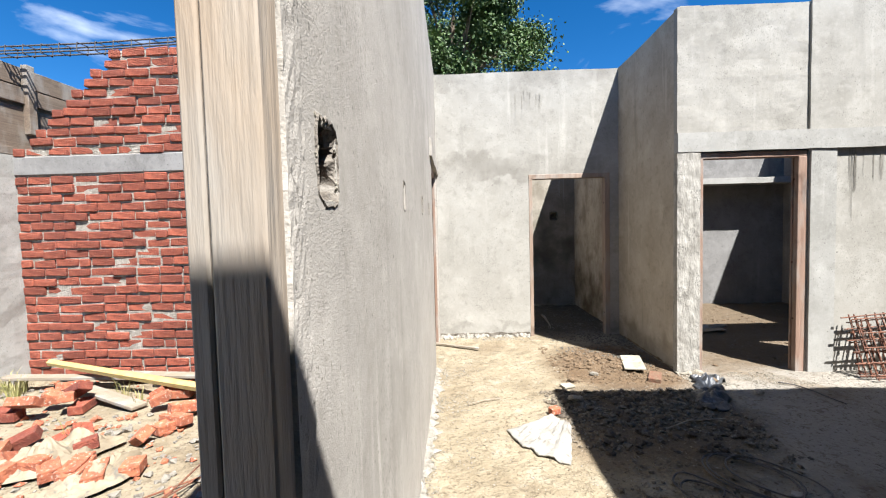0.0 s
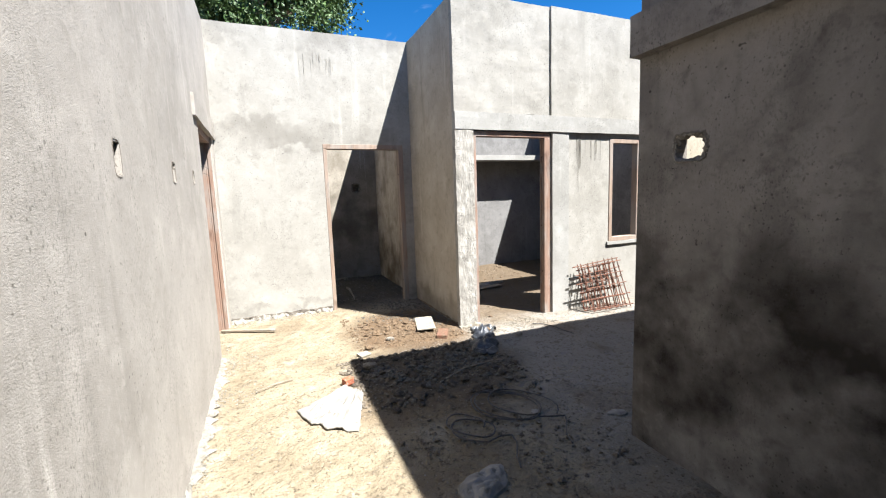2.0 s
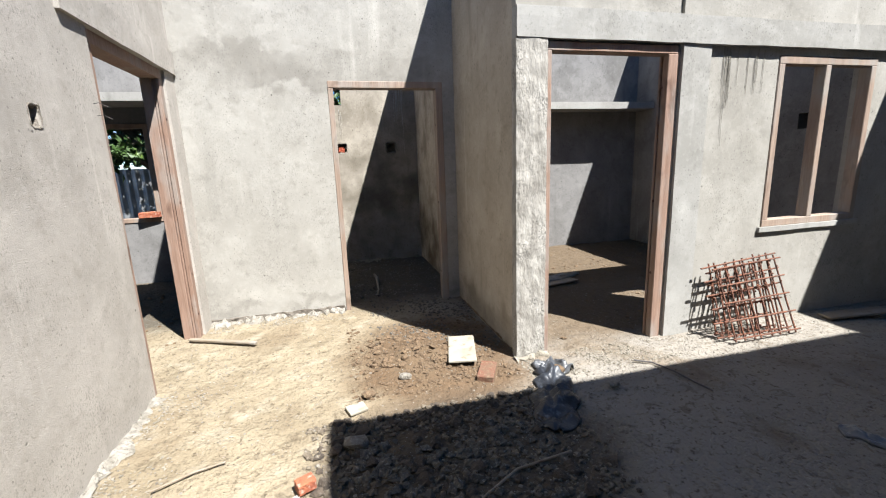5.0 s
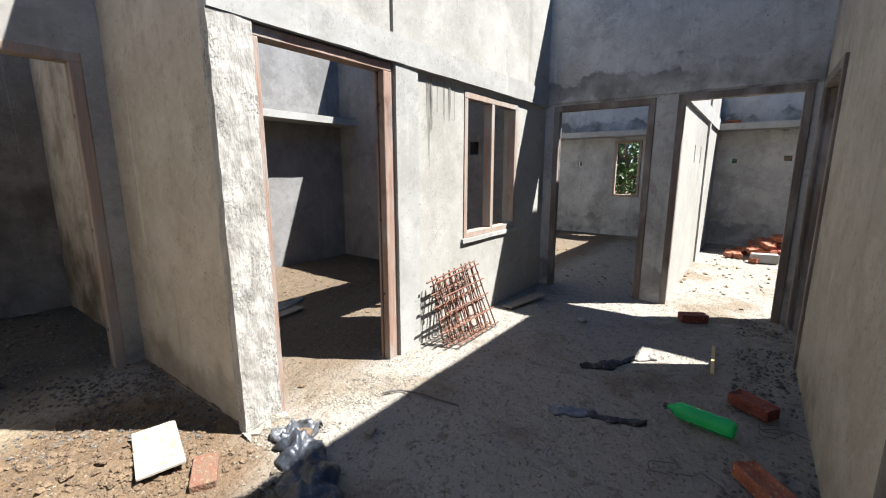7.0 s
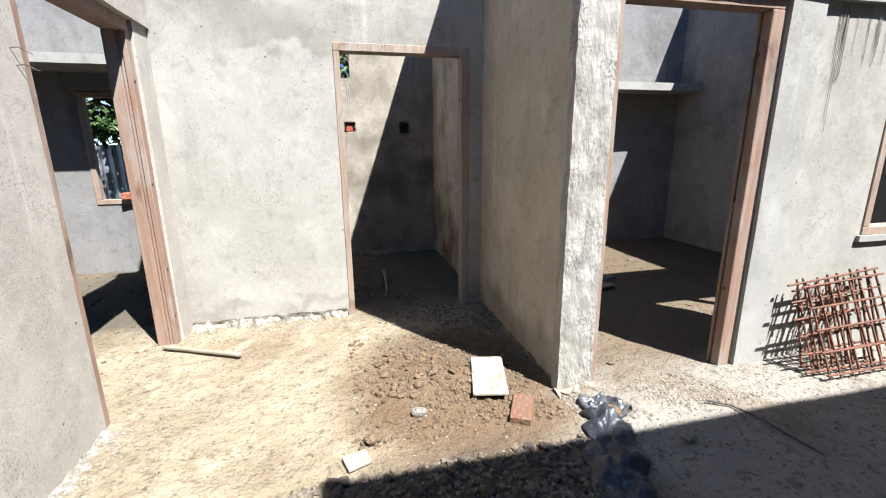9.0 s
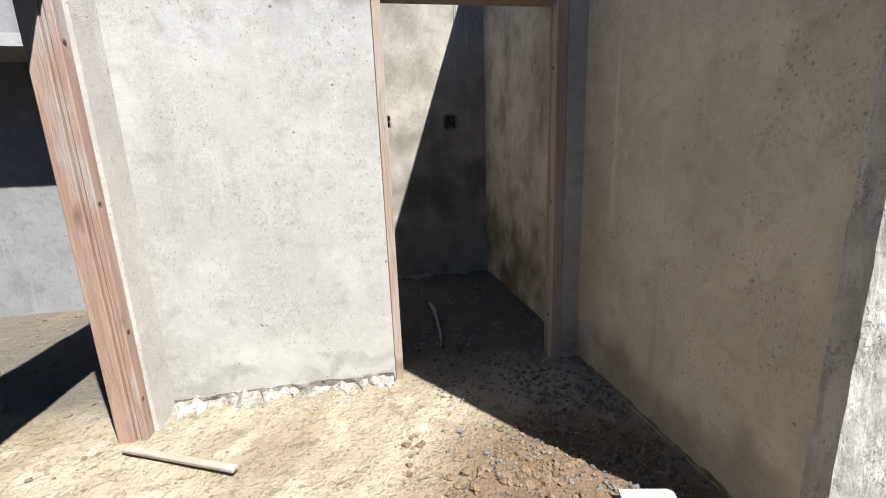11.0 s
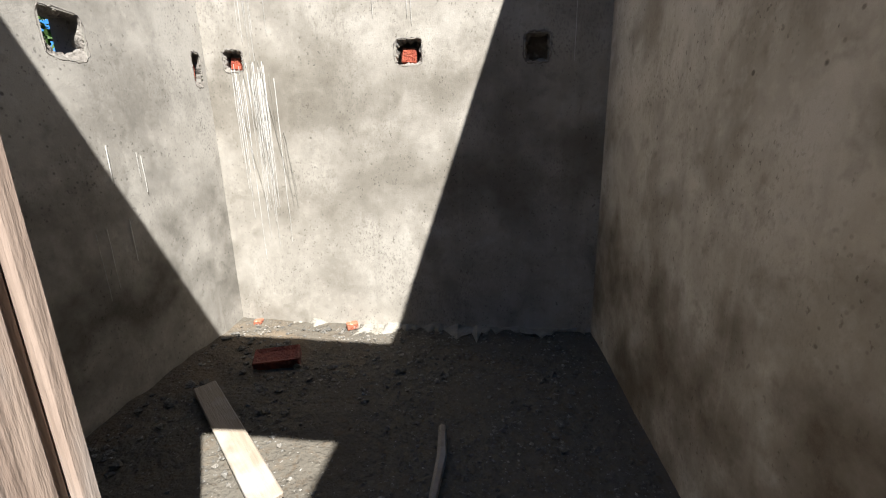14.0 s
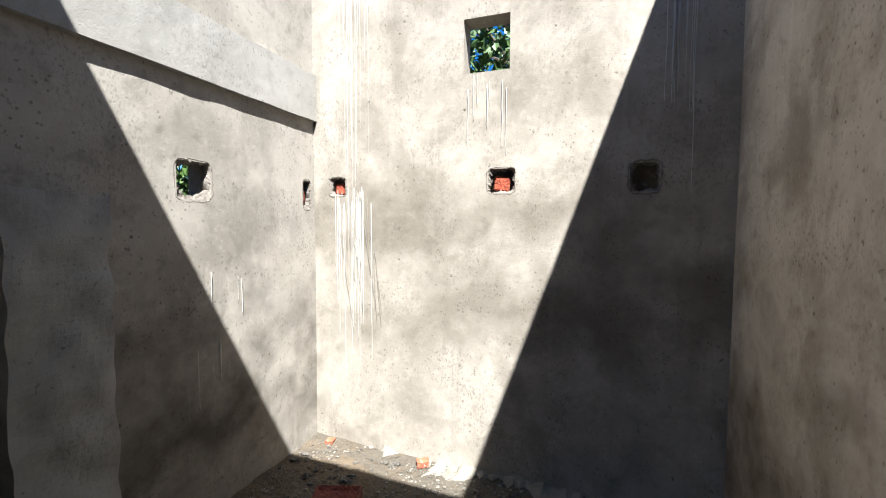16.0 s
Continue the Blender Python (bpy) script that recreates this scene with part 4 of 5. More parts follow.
rod("bent_rod", [(3.10, 3.93, 0.006), (3.19, 3.86, 0.008), (3.24, 3.72, 0.006), (3.25, 3.58, 0.006), (3.27, 3.46, 0.006)], 0.006, STEEL, "bent dark steel rod on the floor")
rod("wood_stick", [(1.60, 6.90, 0.02), (1.615, 6.74, 0.018), (1.60, 6.48, 0.012), (1.585, 6.25, 0.01), (1.555, 6.06, 0.006)], [0.016, 0.02, 0.013, 0.01, 0.006], WOOD_X, "pale curved split stick on the dark floor", "stick")
rod("thin_stick", [(0.30, 3.55, 0.006), (0.45, 3.62, 0.01), (0.58, 3.66, 0.006)], 0.005, WOOD_X, "thin dry twig on the sand", "stick")
rod("thin_stick", [(1.62, 3.05, 0.006), (1.9, 3.2, 0.01), (2.2, 3.24, 0.006)], 0.006, WOOD_X, "thin dry twig on the shaded soil", "stick")


def rebar_mesh(base_l, base_r, top_l, top_r, nv, nh, label, seed):
    f = empty("rebar_mesh", label, "rebar mesh", group="rebar meshes leaning on the wall")
    rnd = random.Random(seed)
    bl, br, tl, tr = map(Vector, (base_l, base_r, top_l, top_r))
    n_out = (br - bl).cross(tl - bl).normalized()
    for i in range(nv):
        k = (i + 0.5 * (rnd.random() - 0.5)) / (nv - 1)
        a, b = bl.lerp(br, k), tl.lerp(tr, k)
        a.z = max(a.z, 0.006)
        b += (b - a).normalized() * (0.02 * rnd.random())
        mid = a.lerp(b, 0.5) + n_out * 0.012 * (rnd.random() - 0.5)
        bm = bmesh.new()
        tube(bm, [a, mid, b], 0.0068, 6)
        part("bar", bm, RUST, f)
    for i in range(nh):
        k = (i + 0.2) / (nh - 0.72)
        a, b = bl.lerp(tl, k), br.lerp(tr, k)
        d = (b - a).normalized()
        a, b = a - d * (0.03 + 0.04 * rnd.random()), b + d * (0.03 + 0.04 * rnd.random())
        bm = bmesh.new()
        tube(bm, [a + n_out * 0.010, a.lerp(b, 0.5) + n_out * (0.010 + 0.008 * rnd.random()), b + n_out * 0.010], 0.0068, 6)
        part("bar", bm, RUST, f)
    # tie wire at the crossings
    bm = bmesh.new()
    for i in range(nv):
        for j in range(nh):
            p = bl.lerp(br, i / (nv - 1)).lerp(tl.lerp(tr, i / (nv - 1)), (j + 0.4) / nh)
            ret = bmesh.ops.create_icosphere(bm, subdivisions=1, radius=0.009)
            for v in ret["verts"]:
                v.co += p + n_out * 0.006
    tagged(part("tie_wire", bm, RUST, f), kind="stuff")


rebar_mesh((4.0, 3.93, 0), (4.56, 3.93, 0.0), (4.00, 4.16, 0.52), (4.56, 4.17, 0.55), 8, 5, "rusty steel bar mesh leaning on the plastered wall", 1)
rebar_mesh((3.93, 4.00, 0), (4.52, 3.99, 0.0), (3.93, 4.19, 0.53), (4.52, 4.19, 0.58), 8, 6, "rusty steel bar mesh leaning on the plastered wall", 2)
rebar_mesh((3.96, 4.07, 0), (4.46, 4.06, 0.0), (4.00, 4.21, 0.48), (4.46, 4.215, 0.52), 7, 6, "rusty steel bar mesh leaning on the plastered wall", 3)


def scatter(name, regions, smin, smax, material, label, seed, flat=0.6, category="rubble", soft=False):
    """Countless small broken lumps on the ground, joined. regions: (x0, x1, y0, y1, count)."""
    rnd = random.Random(seed)
    base = [Vector(v) for v in ((1, 0, 0), (-1, 0, 0), (0, 1, 0), (0, -1, 0), (0, 0, 1), (0, 0, -1))]
    tri = ((0, 2, 4), (2, 1, 4), (1, 3, 4), (3, 0, 4), (2, 0, 5), (1, 2, 5), (3, 1, 5), (0, 3, 5))
    if soft:
        ball = bmesh.new()
        bmesh.ops.create_icosphere(ball, subdivisions=1, radius=1.0)
        base, tri = [v.co.copy() for v in ball.verts], [tuple(v.index for v in f.verts) for f in ball.faces]
        ball.free()
    vs, fs = [], []
    for x0, x1, y0, y1, cnt in regions:
        for _ in range(cnt):
            x, y = rnd.uniform(x0, x1), rnd.uniform(y0, y1)
            if noise.noise(Vector((x * 2.3, y * 2.3, seed))) < -0.12:
                continue
            s = smin + (smax - smin) * rnd.random() ** 2
            q = Euler((rnd.random() * 6, rnd.random() * 6, rnd.random() * 6)).to_matrix()
            k = len(vs)
            for b in base:
                p = q @ (b * s * rnd.uniform(0.5, 1.1))
                vs.append((x + p.x, y + p.y, ground_z(x, y) + p.z * flat + s * (0.18 if soft else 0.25)))
            fs += [tuple(k + i for i in t) for t in tri]
    me = bpy.data.meshes.new(name)
    me.from_pydata(vs, [], fs)
    me.materials.append(material)
    return tagged(new(name, me), label, category, kind="stuff")


scatter("soil_clods", [(1.2, 2.36, 4.0, 5.2, 1900), (1.5, 2.1, 4.25, 4.85, 1700)], 0.003, 0.022, CLOD, "brown crumbled soil clods heaped by the column", 1, 0.7, category="soil", soft=True)
scatter("mortar_rubble", [(1.0, 2.4, 2.85, 3.85, 1900), (0.95, 2.2, 3.3, 3.85, 900), (1.1, 2.3, 1.7, 2.9, 500)], 0.004, 0.03, DUSTY_RUBBLE, "grey broken mortar rubble on the shaded soil", 2)
scatter("soil_lumps", [(1.35, 2.15, 4.05, 4.9, 300)], 0.012, 0.038, CLOD, "larger brown soil clods by the column", 13, 0.7, category="soil", soft=True)
scatter("rubble_lumps", [(1.05, 2.4, 2.7, 3.85, 420), (1.2, 2.3, 3.2, 3.8, 200)], 0.012, 0.05, DARK_RUBBLE, "larger broken mortar lumps on the soil", 12)
scatter("earth_lumps", [(1.0, 2.4, 2.8, 3.85, 260)], 0.015, 0.055, DARK_CLOD, "dark damp earth lumps on the soil", 14, category="soil", soft=True)
scatter("bath_lumps", [(0.2, 2.4, 6.0, 7.85, 260), (0.2, 0.9, 6.6, 7.8, 160)], 0.01, 0.035, DARK_RUBBLE, "larger plaster lumps over the dark floor", 16)
scatter("pebbles", [(0.0, 6.2, 1.9, 5.7, 5200), (2.4, 3.9, 3.8, 4.22, 500), (0.0, 0.4, 1.0, 5.0, 700)], 0.002, 0.011, RUBBLE, "small grey stones strewn over the soil", 3, category="stones")
scatter("wall_foot_rubble", [(0.0, 1.22, 5.5, 5.735, 1100), (0.0, 0.12, 0.75, 4.45, 1500), (0.0, 0.32, 0.9, 4.45, 1900), (2.35, 3.6, 3.9, 4.24, 2600)], 0.002, 0.013, LIME, "pale mortar crumbs along the foot of the wall", 4)
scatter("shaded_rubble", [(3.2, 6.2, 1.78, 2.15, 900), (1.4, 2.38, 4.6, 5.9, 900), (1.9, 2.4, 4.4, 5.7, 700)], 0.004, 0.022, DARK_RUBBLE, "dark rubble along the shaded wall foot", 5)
scatter("bath_rubble", [(0.2, 2.4, 5.9, 7.88, 3800), (1.4, 2.38, 5.9, 7.6, 1300)], 0.003, 0.013, DARK_RUBBLE, "grey plaster crumbs over the dark floor", 6)
scatter("plaster_crumbs", [(0.2, 2.4, 5.9, 7.88, 1500), (0.3, 1.6, 7.2, 7.88, 500)], 0.003, 0.016, RUBBLE, "pale plaster crumbs over the dark floor", 41)
scatter("straw_bits", [(0.1, 2.3, 2.0, 5.5, 500)], 0.004, 0.016, WOOD_X, "dry straw and wood shavings on the sand", 8, 0.15, "debris")
scatter("hall_crumbs", [(2.6, 6.2, 4.4, 7.6, 700), (6.5, 10.9, 0, 2.8, 900), (6.5, 10.9, 3.0, 6.4, 700), (-2.5, -0.2, 4.7, 7.7, 500)], 0.004, 0.03, CLOD, "soil crumbs over the room floors", 7, category="soil", soft=True)


def foot_ridge(name, x0, y0, x1, y1, w, h, material, label, seed):
    """A low uneven ridge of dropped mortar along the foot of a wall."""
    a, b = Vector((x0, y0, 0)), Vector((x1, y1, 0))
    d = (b - a).normalized()
    side = Vector((-d.y, d.x, 0))
    k = max(8, int((b - a).length / 0.03))
    bm = bmesh.new()
    rows = []
    for i in range(k + 1):
        c = a.lerp(b, i / k)
        ww = w * max(0.12, 0.55 + 0.8 * noise.noise(c * 5 + Vector((0, 0, seed))) + 0.9 * noise.noise(c * 23 + Vector((0, 0, seed))))
        hh = h * max(0.02, 0.45 + 1.1 * noise.noise(c * 7 + Vector((3, 0, seed))) + 0.9 * noise.noise(c * 23 + Vector((3, 0, seed))))
        rows.append([bm.verts.new(c + side * ww * s + Vector((0, 0, hh * z)) + 0.006 * noise.noise_vector(c * 40 + Vector((s, z, 0)))) for s, z in ((0, -0.4), (0, 1.0), (0.3, 0.85), (0.6, 0.5), (0.85, 0.2), (1.05, -0.4))])
    for p, q in zip(rows, rows[1:]):
        for j in range(5):
            bm.faces.new((p[j], p[j + 1], q[j + 1], q[j]))
    bmesh.ops.recalc_face_normals(bm, faces=bm.faces[:])
    return tagged(link_bm(name, bm, material), label, "mortar", kind="stuff")


# dark slab in place of the shaded gap below the eroded plaster
rough_slab("wall_foot", 0.01, 5.722, -0.03, 1.212, 5.737, 0.045, MORTAR, "eroded wall foot, its dark strip standing for the shaded gap under the plaster edge", 0.012, 0.018, 17)
foot_ridge("mortar_ridge", 1.2, 5.742, -0.0, 5.742, 0.15, 0.05, FILLET, "pale crumbled mortar ridge along the wall foot", 1)
foot_ridge("mortar_ridge", 0.0, 4.42, 0.0, 0.72, 0.085, 0.03, FILLET, "pale crumbled mortar along the wall foot", 2)
foot_ridge("mortar_ridge", 2.38, 7.905, 0.15, 7.905, 0.14, 0.03, LIME, "grey crumbled mortar ridge along the wall foot", 3)
foot_ridge("mortar_ridge", 2.385, 5.7, 2.385, 4.25, 0.06, 0.02, CLOD, "soil banked along the wall foot", 4)
foot_ridge("mortar_ridge", 2.60, 4.235, 2.34, 4.235, 0.08, 0.03, LIME, "crumbled mortar at the column foot", 5)
for i, (x, y, s) in enumerate(((2.77, 3.7, 0.036), (1.55, 4.2, 0.035), (1.30, 4.05, 0.04), (2.52, 3.95, 0.05), (1.2, 3.6, 0.05))):
    bm = bmesh.new()
    ret = bmesh.ops.create_icosphere(bm, subdivisions=2, radius=s)
    for v in bm.verts:
        v.co = Vector((v.co.x * 1.2, v.co.y, v.co.z * 0.6 + s * 0.4)) + 0.3 * s * noise.noise_vector(v.co * 22 + Vector((i, 0, 0)))
    ob = link_bm("stone", bm, CLOD if i in (2, 3) else RUBBLE)
    ob.location = (x, y, 0)
    tagged(ob, "brown stone half wrapped in plastic" if i == 3 else "broken lump lying on the dug soil" if i == 2 else "grey broken stone on the soil", "stone")

# ---- runs of lime and water down the plaster ----
LIME_RUN = make_simple("lime_run", (0.46, 0.44, 0.405), (0.36, 0.34, 0.3), 5, 0.9, (0.238, 0.218, 0.185), 0.2, (1, 1, 0.2))
WATER_RUN = make_simple("water_run", (0.198, 0.182, 0.152), (0.165, 0.15, 0.122), 5, 0.9, (0.238, 0.218, 0.185), 0.2, (1, 1, 0.2))


def runs(name, axis, face, side, spots, material, label, seed, thick=1.0, slant=0.0):
    """Thin dried runs on a wall face. spots: (along, top, length, width, count)."""
    rnd = random.Random(seed)
    bm = bmesh.new()
    for a0, top, length, width, count in spots:
        for _ in range(count):
            a, z0 = a0 + rnd.gauss(0, width), top + rnd.uniform(-0.08, 0.03)
            ln, w = length * rnd.uniform(0.25, 1.0), thick * rnd.uniform(0.0008, 0.0032)
            lean = slant * rnd.random()
            prev = None
            k = max(3, int(ln / 0.06))
            for i in range(k + 1):
                f = i / k
                c = a + lean * ln * f + 0.005 * noise.noise(Vector((a * 40, f * 4, seed)))
                ww = w * (1.1 - 0.75 * f) * (0.7 + 0.5 * noise.noise(Vector((a * 90, f * 9, 1))))
                ring = []
                for da, dd in ((-ww, -0.001), (-ww * 0.6, 0.0007), (ww * 0.6, 0.0007), (ww, -0.001)):
                    d = face + side * dd
                    ring.append(bm.verts.new((c + da, d, z0 - ln * f) if axis == "x" else (d, c + da, z0 - ln * f)))
                if prev:
                    for j in range(3):
                        bm.faces.new((prev[j], prev[j + 1], ring[j + 1], ring[j]))
                prev = ring
    bmesh.ops.recalc_face_normals(bm, faces=bm.faces[:])
    return tagged(link_bm(name, bm, material), label, "stain", kind="structure")


runs("lime_runs_back", "x", 7.893, -1, [(2.17, 2.75, 0.8, 0.025, 22), (2.24, 2.7, 1.5, 0.012, 3), (0.42, 3.0, 1.4, 0.06, 22), (0.42, 1.6, 1.1, 0.07, 30), (1.27, 2.2, 0.4, 0.05, 7)], LIME_RUN, "whitish dried lime runs on the plaster", 3, 1.3)
runs("trowel_scratches", "x", 7.893, -1, [(0.42, 1.62, 0.9, 0.07, 9), (0.6, 1.3, 0.7, 0.04, 3)], WATER_RUN, "dark trowel scratches fanning down the plaster", 13, 0.8, 0.2)
runs("lime_runs_side", "y", 0.147, 1, [(7.3, 1.15, 0.35, 0.1, 3), (7.1, 0.85, 0.3, 0.15, 3)], LIME_RUN, "short white lime runs on the side wall", 17, 1.3)
runs("water_runs_panel", "x", 4.256, -1, [(4.02, 2.12, 0.42, 0.05, 12), (4.25, 2.12, 0.3, 0.07, 9), (3.98, 2.1, 0.9, 0.02, 2)], WATER_RUN, "dark dried water runs below the lintel", 7)
runs("water_runs_back", "x", 5.729, -1, [(1.15, 3.22, 0.3, 0.1, 9), (1.35, 3.2, 0.25, 0.05, 6)], WATER_RUN, "dark dried water runs near the wall top", 9)

for i, (z, dy) in enumerate(((1.76, 0.0), (1.70, 0.02))):
    rod("wire_stub", [(-0.01, 4.38 + dy, z), (0.02, 4.40 + dy, z + 0.01), (0.05, 4.43 + dy, z - 0.01)], 0.002, STEEL, "thin wire end poking out of the plaster", "wire")

# ---- bricks stacked in the far store ----
rnd = random.Random(42)
proto = None
for i in range(64):
    layer = 0 if i < 30 else 1 if i < 50 else 2 if i < 60 else 3
    spread = (1.0, 0.7, 0.42, 0.2)[layer]
    x, y = 10.05 + spread * rnd.uniform(-0.75, 0.75), 1.75 + spread * rnd.uniform(-0.55, 0.6)
    m = pose(x, y, 0.002 + layer * 0.085, rnd.uniform(-14, 14) * (layer > 0), rnd.uniform(-14, 14) * (layer > 0), rnd.uniform(-50, 50))
    if proto is None:
        proto = brick((x, y, 0), 0, "dusty orange brick in a tumbled pile", BRICK_DUSTY, "bricks in the pile")
        proto.matrix_world = m
    else:
        copy_thing(proto, m)
slab_thing("concrete_block", (9.35, 1.93, 0.0), (0.12, 0.34, 0.14), (0, 0, 15), CONCRETE, "pale concrete block beside the brick pile", "block")

# ---- yard behind the entrance: brick heap, poles, rods ----
yard = random.Random(9)
for i in range(46):
    x = yard.uniform(-3.6, -1.75)
    y = yard.uniform(2.5, 3.85) if i > 8 else yard.uniform(2.0, 2.8)
    hgt = 0.16 * math.exp(-((x + 3.0) ** 2 / 0.8 + (y - 3.3) ** 2 / 0.5)) * yard.random()
    half = yard.random() < 0.5
    brick((x, y, hgt), yard.uniform(0, 180), "broken dusty brick in a heap on the soil" if half else "dusty red brick tumbled in a heap", BRICK_DUSTY if yard.random() < 0.7 else BRICK, "bricks in the yard heap", (yard.uniform(-35, 35) * (hgt > 0.02), yard.uniform(-30, 30) * (hgt > 0.02)), l=0.13 if half else 0.23, frog=not half)
scatter("yard_rubble", [(-4.2, -0.6, 1.4, 4.3, 1700)], 0.006, 0.05, RUBBLE, "broken mortar and brick bits over the yard", 31)
scatter("yard_brick_bits", [(-3.9, -1.2, 2.2, 4.3, 420)], 0.008, 0.06, BRICK_DUSTY, "orange brick bits over the yard", 32)
crumple("cement_sack", (-2.45, 2.75, 0.03), 0.34, 0.24, 0.10, OLD_SACK, "dirty cream cement sack with printed side on the heap", "sack", 41, 35)
crumple("cement_sack", (-2.0, 2.55, 0.02), 0.26, 0.2, 0.07, OLD_SACK, "torn cream sack on the yard soil", "sack", 43, 80)
crumple("plastic_bag", (-2.2, 2.15, 0.0), 0.25, 0.1, 0.05, BLUE_BAG, "crumpled grey plastic sheet on the yard soil", "plastic bag", 44, 10)
rod("bamboo_pole", [(-3.95, 4.25, 0.20), (-3.0, 3.98, 0.16), (-1.2, 3.45, 0.10)], [0.035, 0.04, 0.042], PVC, "smooth yellow pole lying across the rubble", "pole")
for x, y, z, l, w, t, ang, tip in ((-2.5, 4.25, 0.03, 1.9, 0.12, 0.03, -3, 1), (-3.5, 4.1, 0.08, 1.3, 0.11, 0.03, 10, 4), (-2.0, 3.85, 0.05, 1.2, 0.14, 0.025, -8, 2), (-2.9, 3.7, 0.05, 0.9, 0.13, 0.03, -20, 5)):
    slab_thing("wood_plank", (x, y, z), (l, w, t), (0, tip, ang), WOOD_X, "weathered formwork plank lying on rubble", "plank")
for i, (a, b) in enumerate((((-2.6, 1.5, 0.01), (-0.45, 3.25, 0.02)), ((-2.4, 1.35, 0.01), (-0.3, 3.1, 0.02)), ((-1.9, 1.5, 0.01), (-0.9, 3.3, 0.03)), ((-1.5, 1.9, 0.01), (-1.1, 3.2, 0.25)), ((-1.4, 1.4, 0.01), (-0.3, 2.4, 0.015)))):
    a, b = Vector(a), Vector(b)
    rod("steel_rod", [a, a.lerp(b, 0.35) + Vector((0.03, -0.02, 0.0)), a.lerp(b, 0.7) + Vector((-0.02, 0.03, 0)), b], 0.006, RUST, "rusty reinforcing rod lying in the yard", "rod")

# concrete column, timber formwork and steel at the yard's corner
rough_slab("yard_column", -4.75, 4.1, -0.05, -4.33, 4.45, 2.34, CONCRETE, "weathered grey concrete column with moss at its foot", 0.008, 0.08, 6, "column")


def formwork():
    f = empty("formwork", "weathered timber formwork boxed round a concrete beam", "formwork")
    for z, h, dx in ((2.44, 0.44, 0.0), (2.92, 0.17, 0.03), (3.12, 0.2, -0.02)):
        part("board", box_bm(-4.44 + dx, 3.7, z, -4.40 + dx, 7.0, z + h, bevel=0.004), WOOD_OLD, f)
    for y in (3.75, 4.6, 5.6, 6.6):
        part("batten", box_bm(-4.40, y, 2.6, -4.33, y + 0.09, 3.34, bevel=0.004), WOOD_OLD, f)
    part("infill", box_bm(-4.72, 3.7, 2.46, -4.46, 7.0, 3.26), CONCRETE, f, "cast concrete between the boards")
    part("bearer", box_bm(-4.78, 3.6, 2.35, -4.36, 7.0, 2.435, bevel=0.005), WOOD_OLD, f)


formwork()
for x, y, z in ((-4.5, 4.15, 4.6), (-4.42, 4.3, 4.2), (-4.62, 4.25, 4.4)):
    rod("starter_bar", [(x, y, 2.4), (x + 0.01, y, 3.4), (x - 0.015, y + 0.01, z)], 0.008, STEEL, "dark steel starter bar rising from the column", "rod")


def beam_cage():
    f = empty("beam_cage", "steel reinforcing cage laid over the brick wall", "rebar cage")
    for dy, dz in ((0, 0), (0.09, 0), (0, 0.07), (0.09, 0.07)):
        bm = bmesh.new()
        tube(bm, [(-4.5, 4.42 + dy, 3.38 + dz), (-3.4, 4.43 + dy, 3.385 + dz), (-1.4, 4.42 + dy, 3.44 + dz)], 0.009, 5)
        part("bar", bm, STEEL, f)
    for i in range(16):
        x = -4.35 + 0.19 * i
        z = 3.38 + 0.02 * max(0, x + 3.4)
        bm = bmesh.new()
        tube(bm, [(x, 4.41, z - 0.01), (x + 0.02, 4.52, z - 0.01), (x + 0.03, 4.52, z + 0.08), (x + 0.01, 4.41, z + 0.08)], 0.006, 5, closed=True)
        part("stirrup", bm, STEEL, f)


beam_cage()

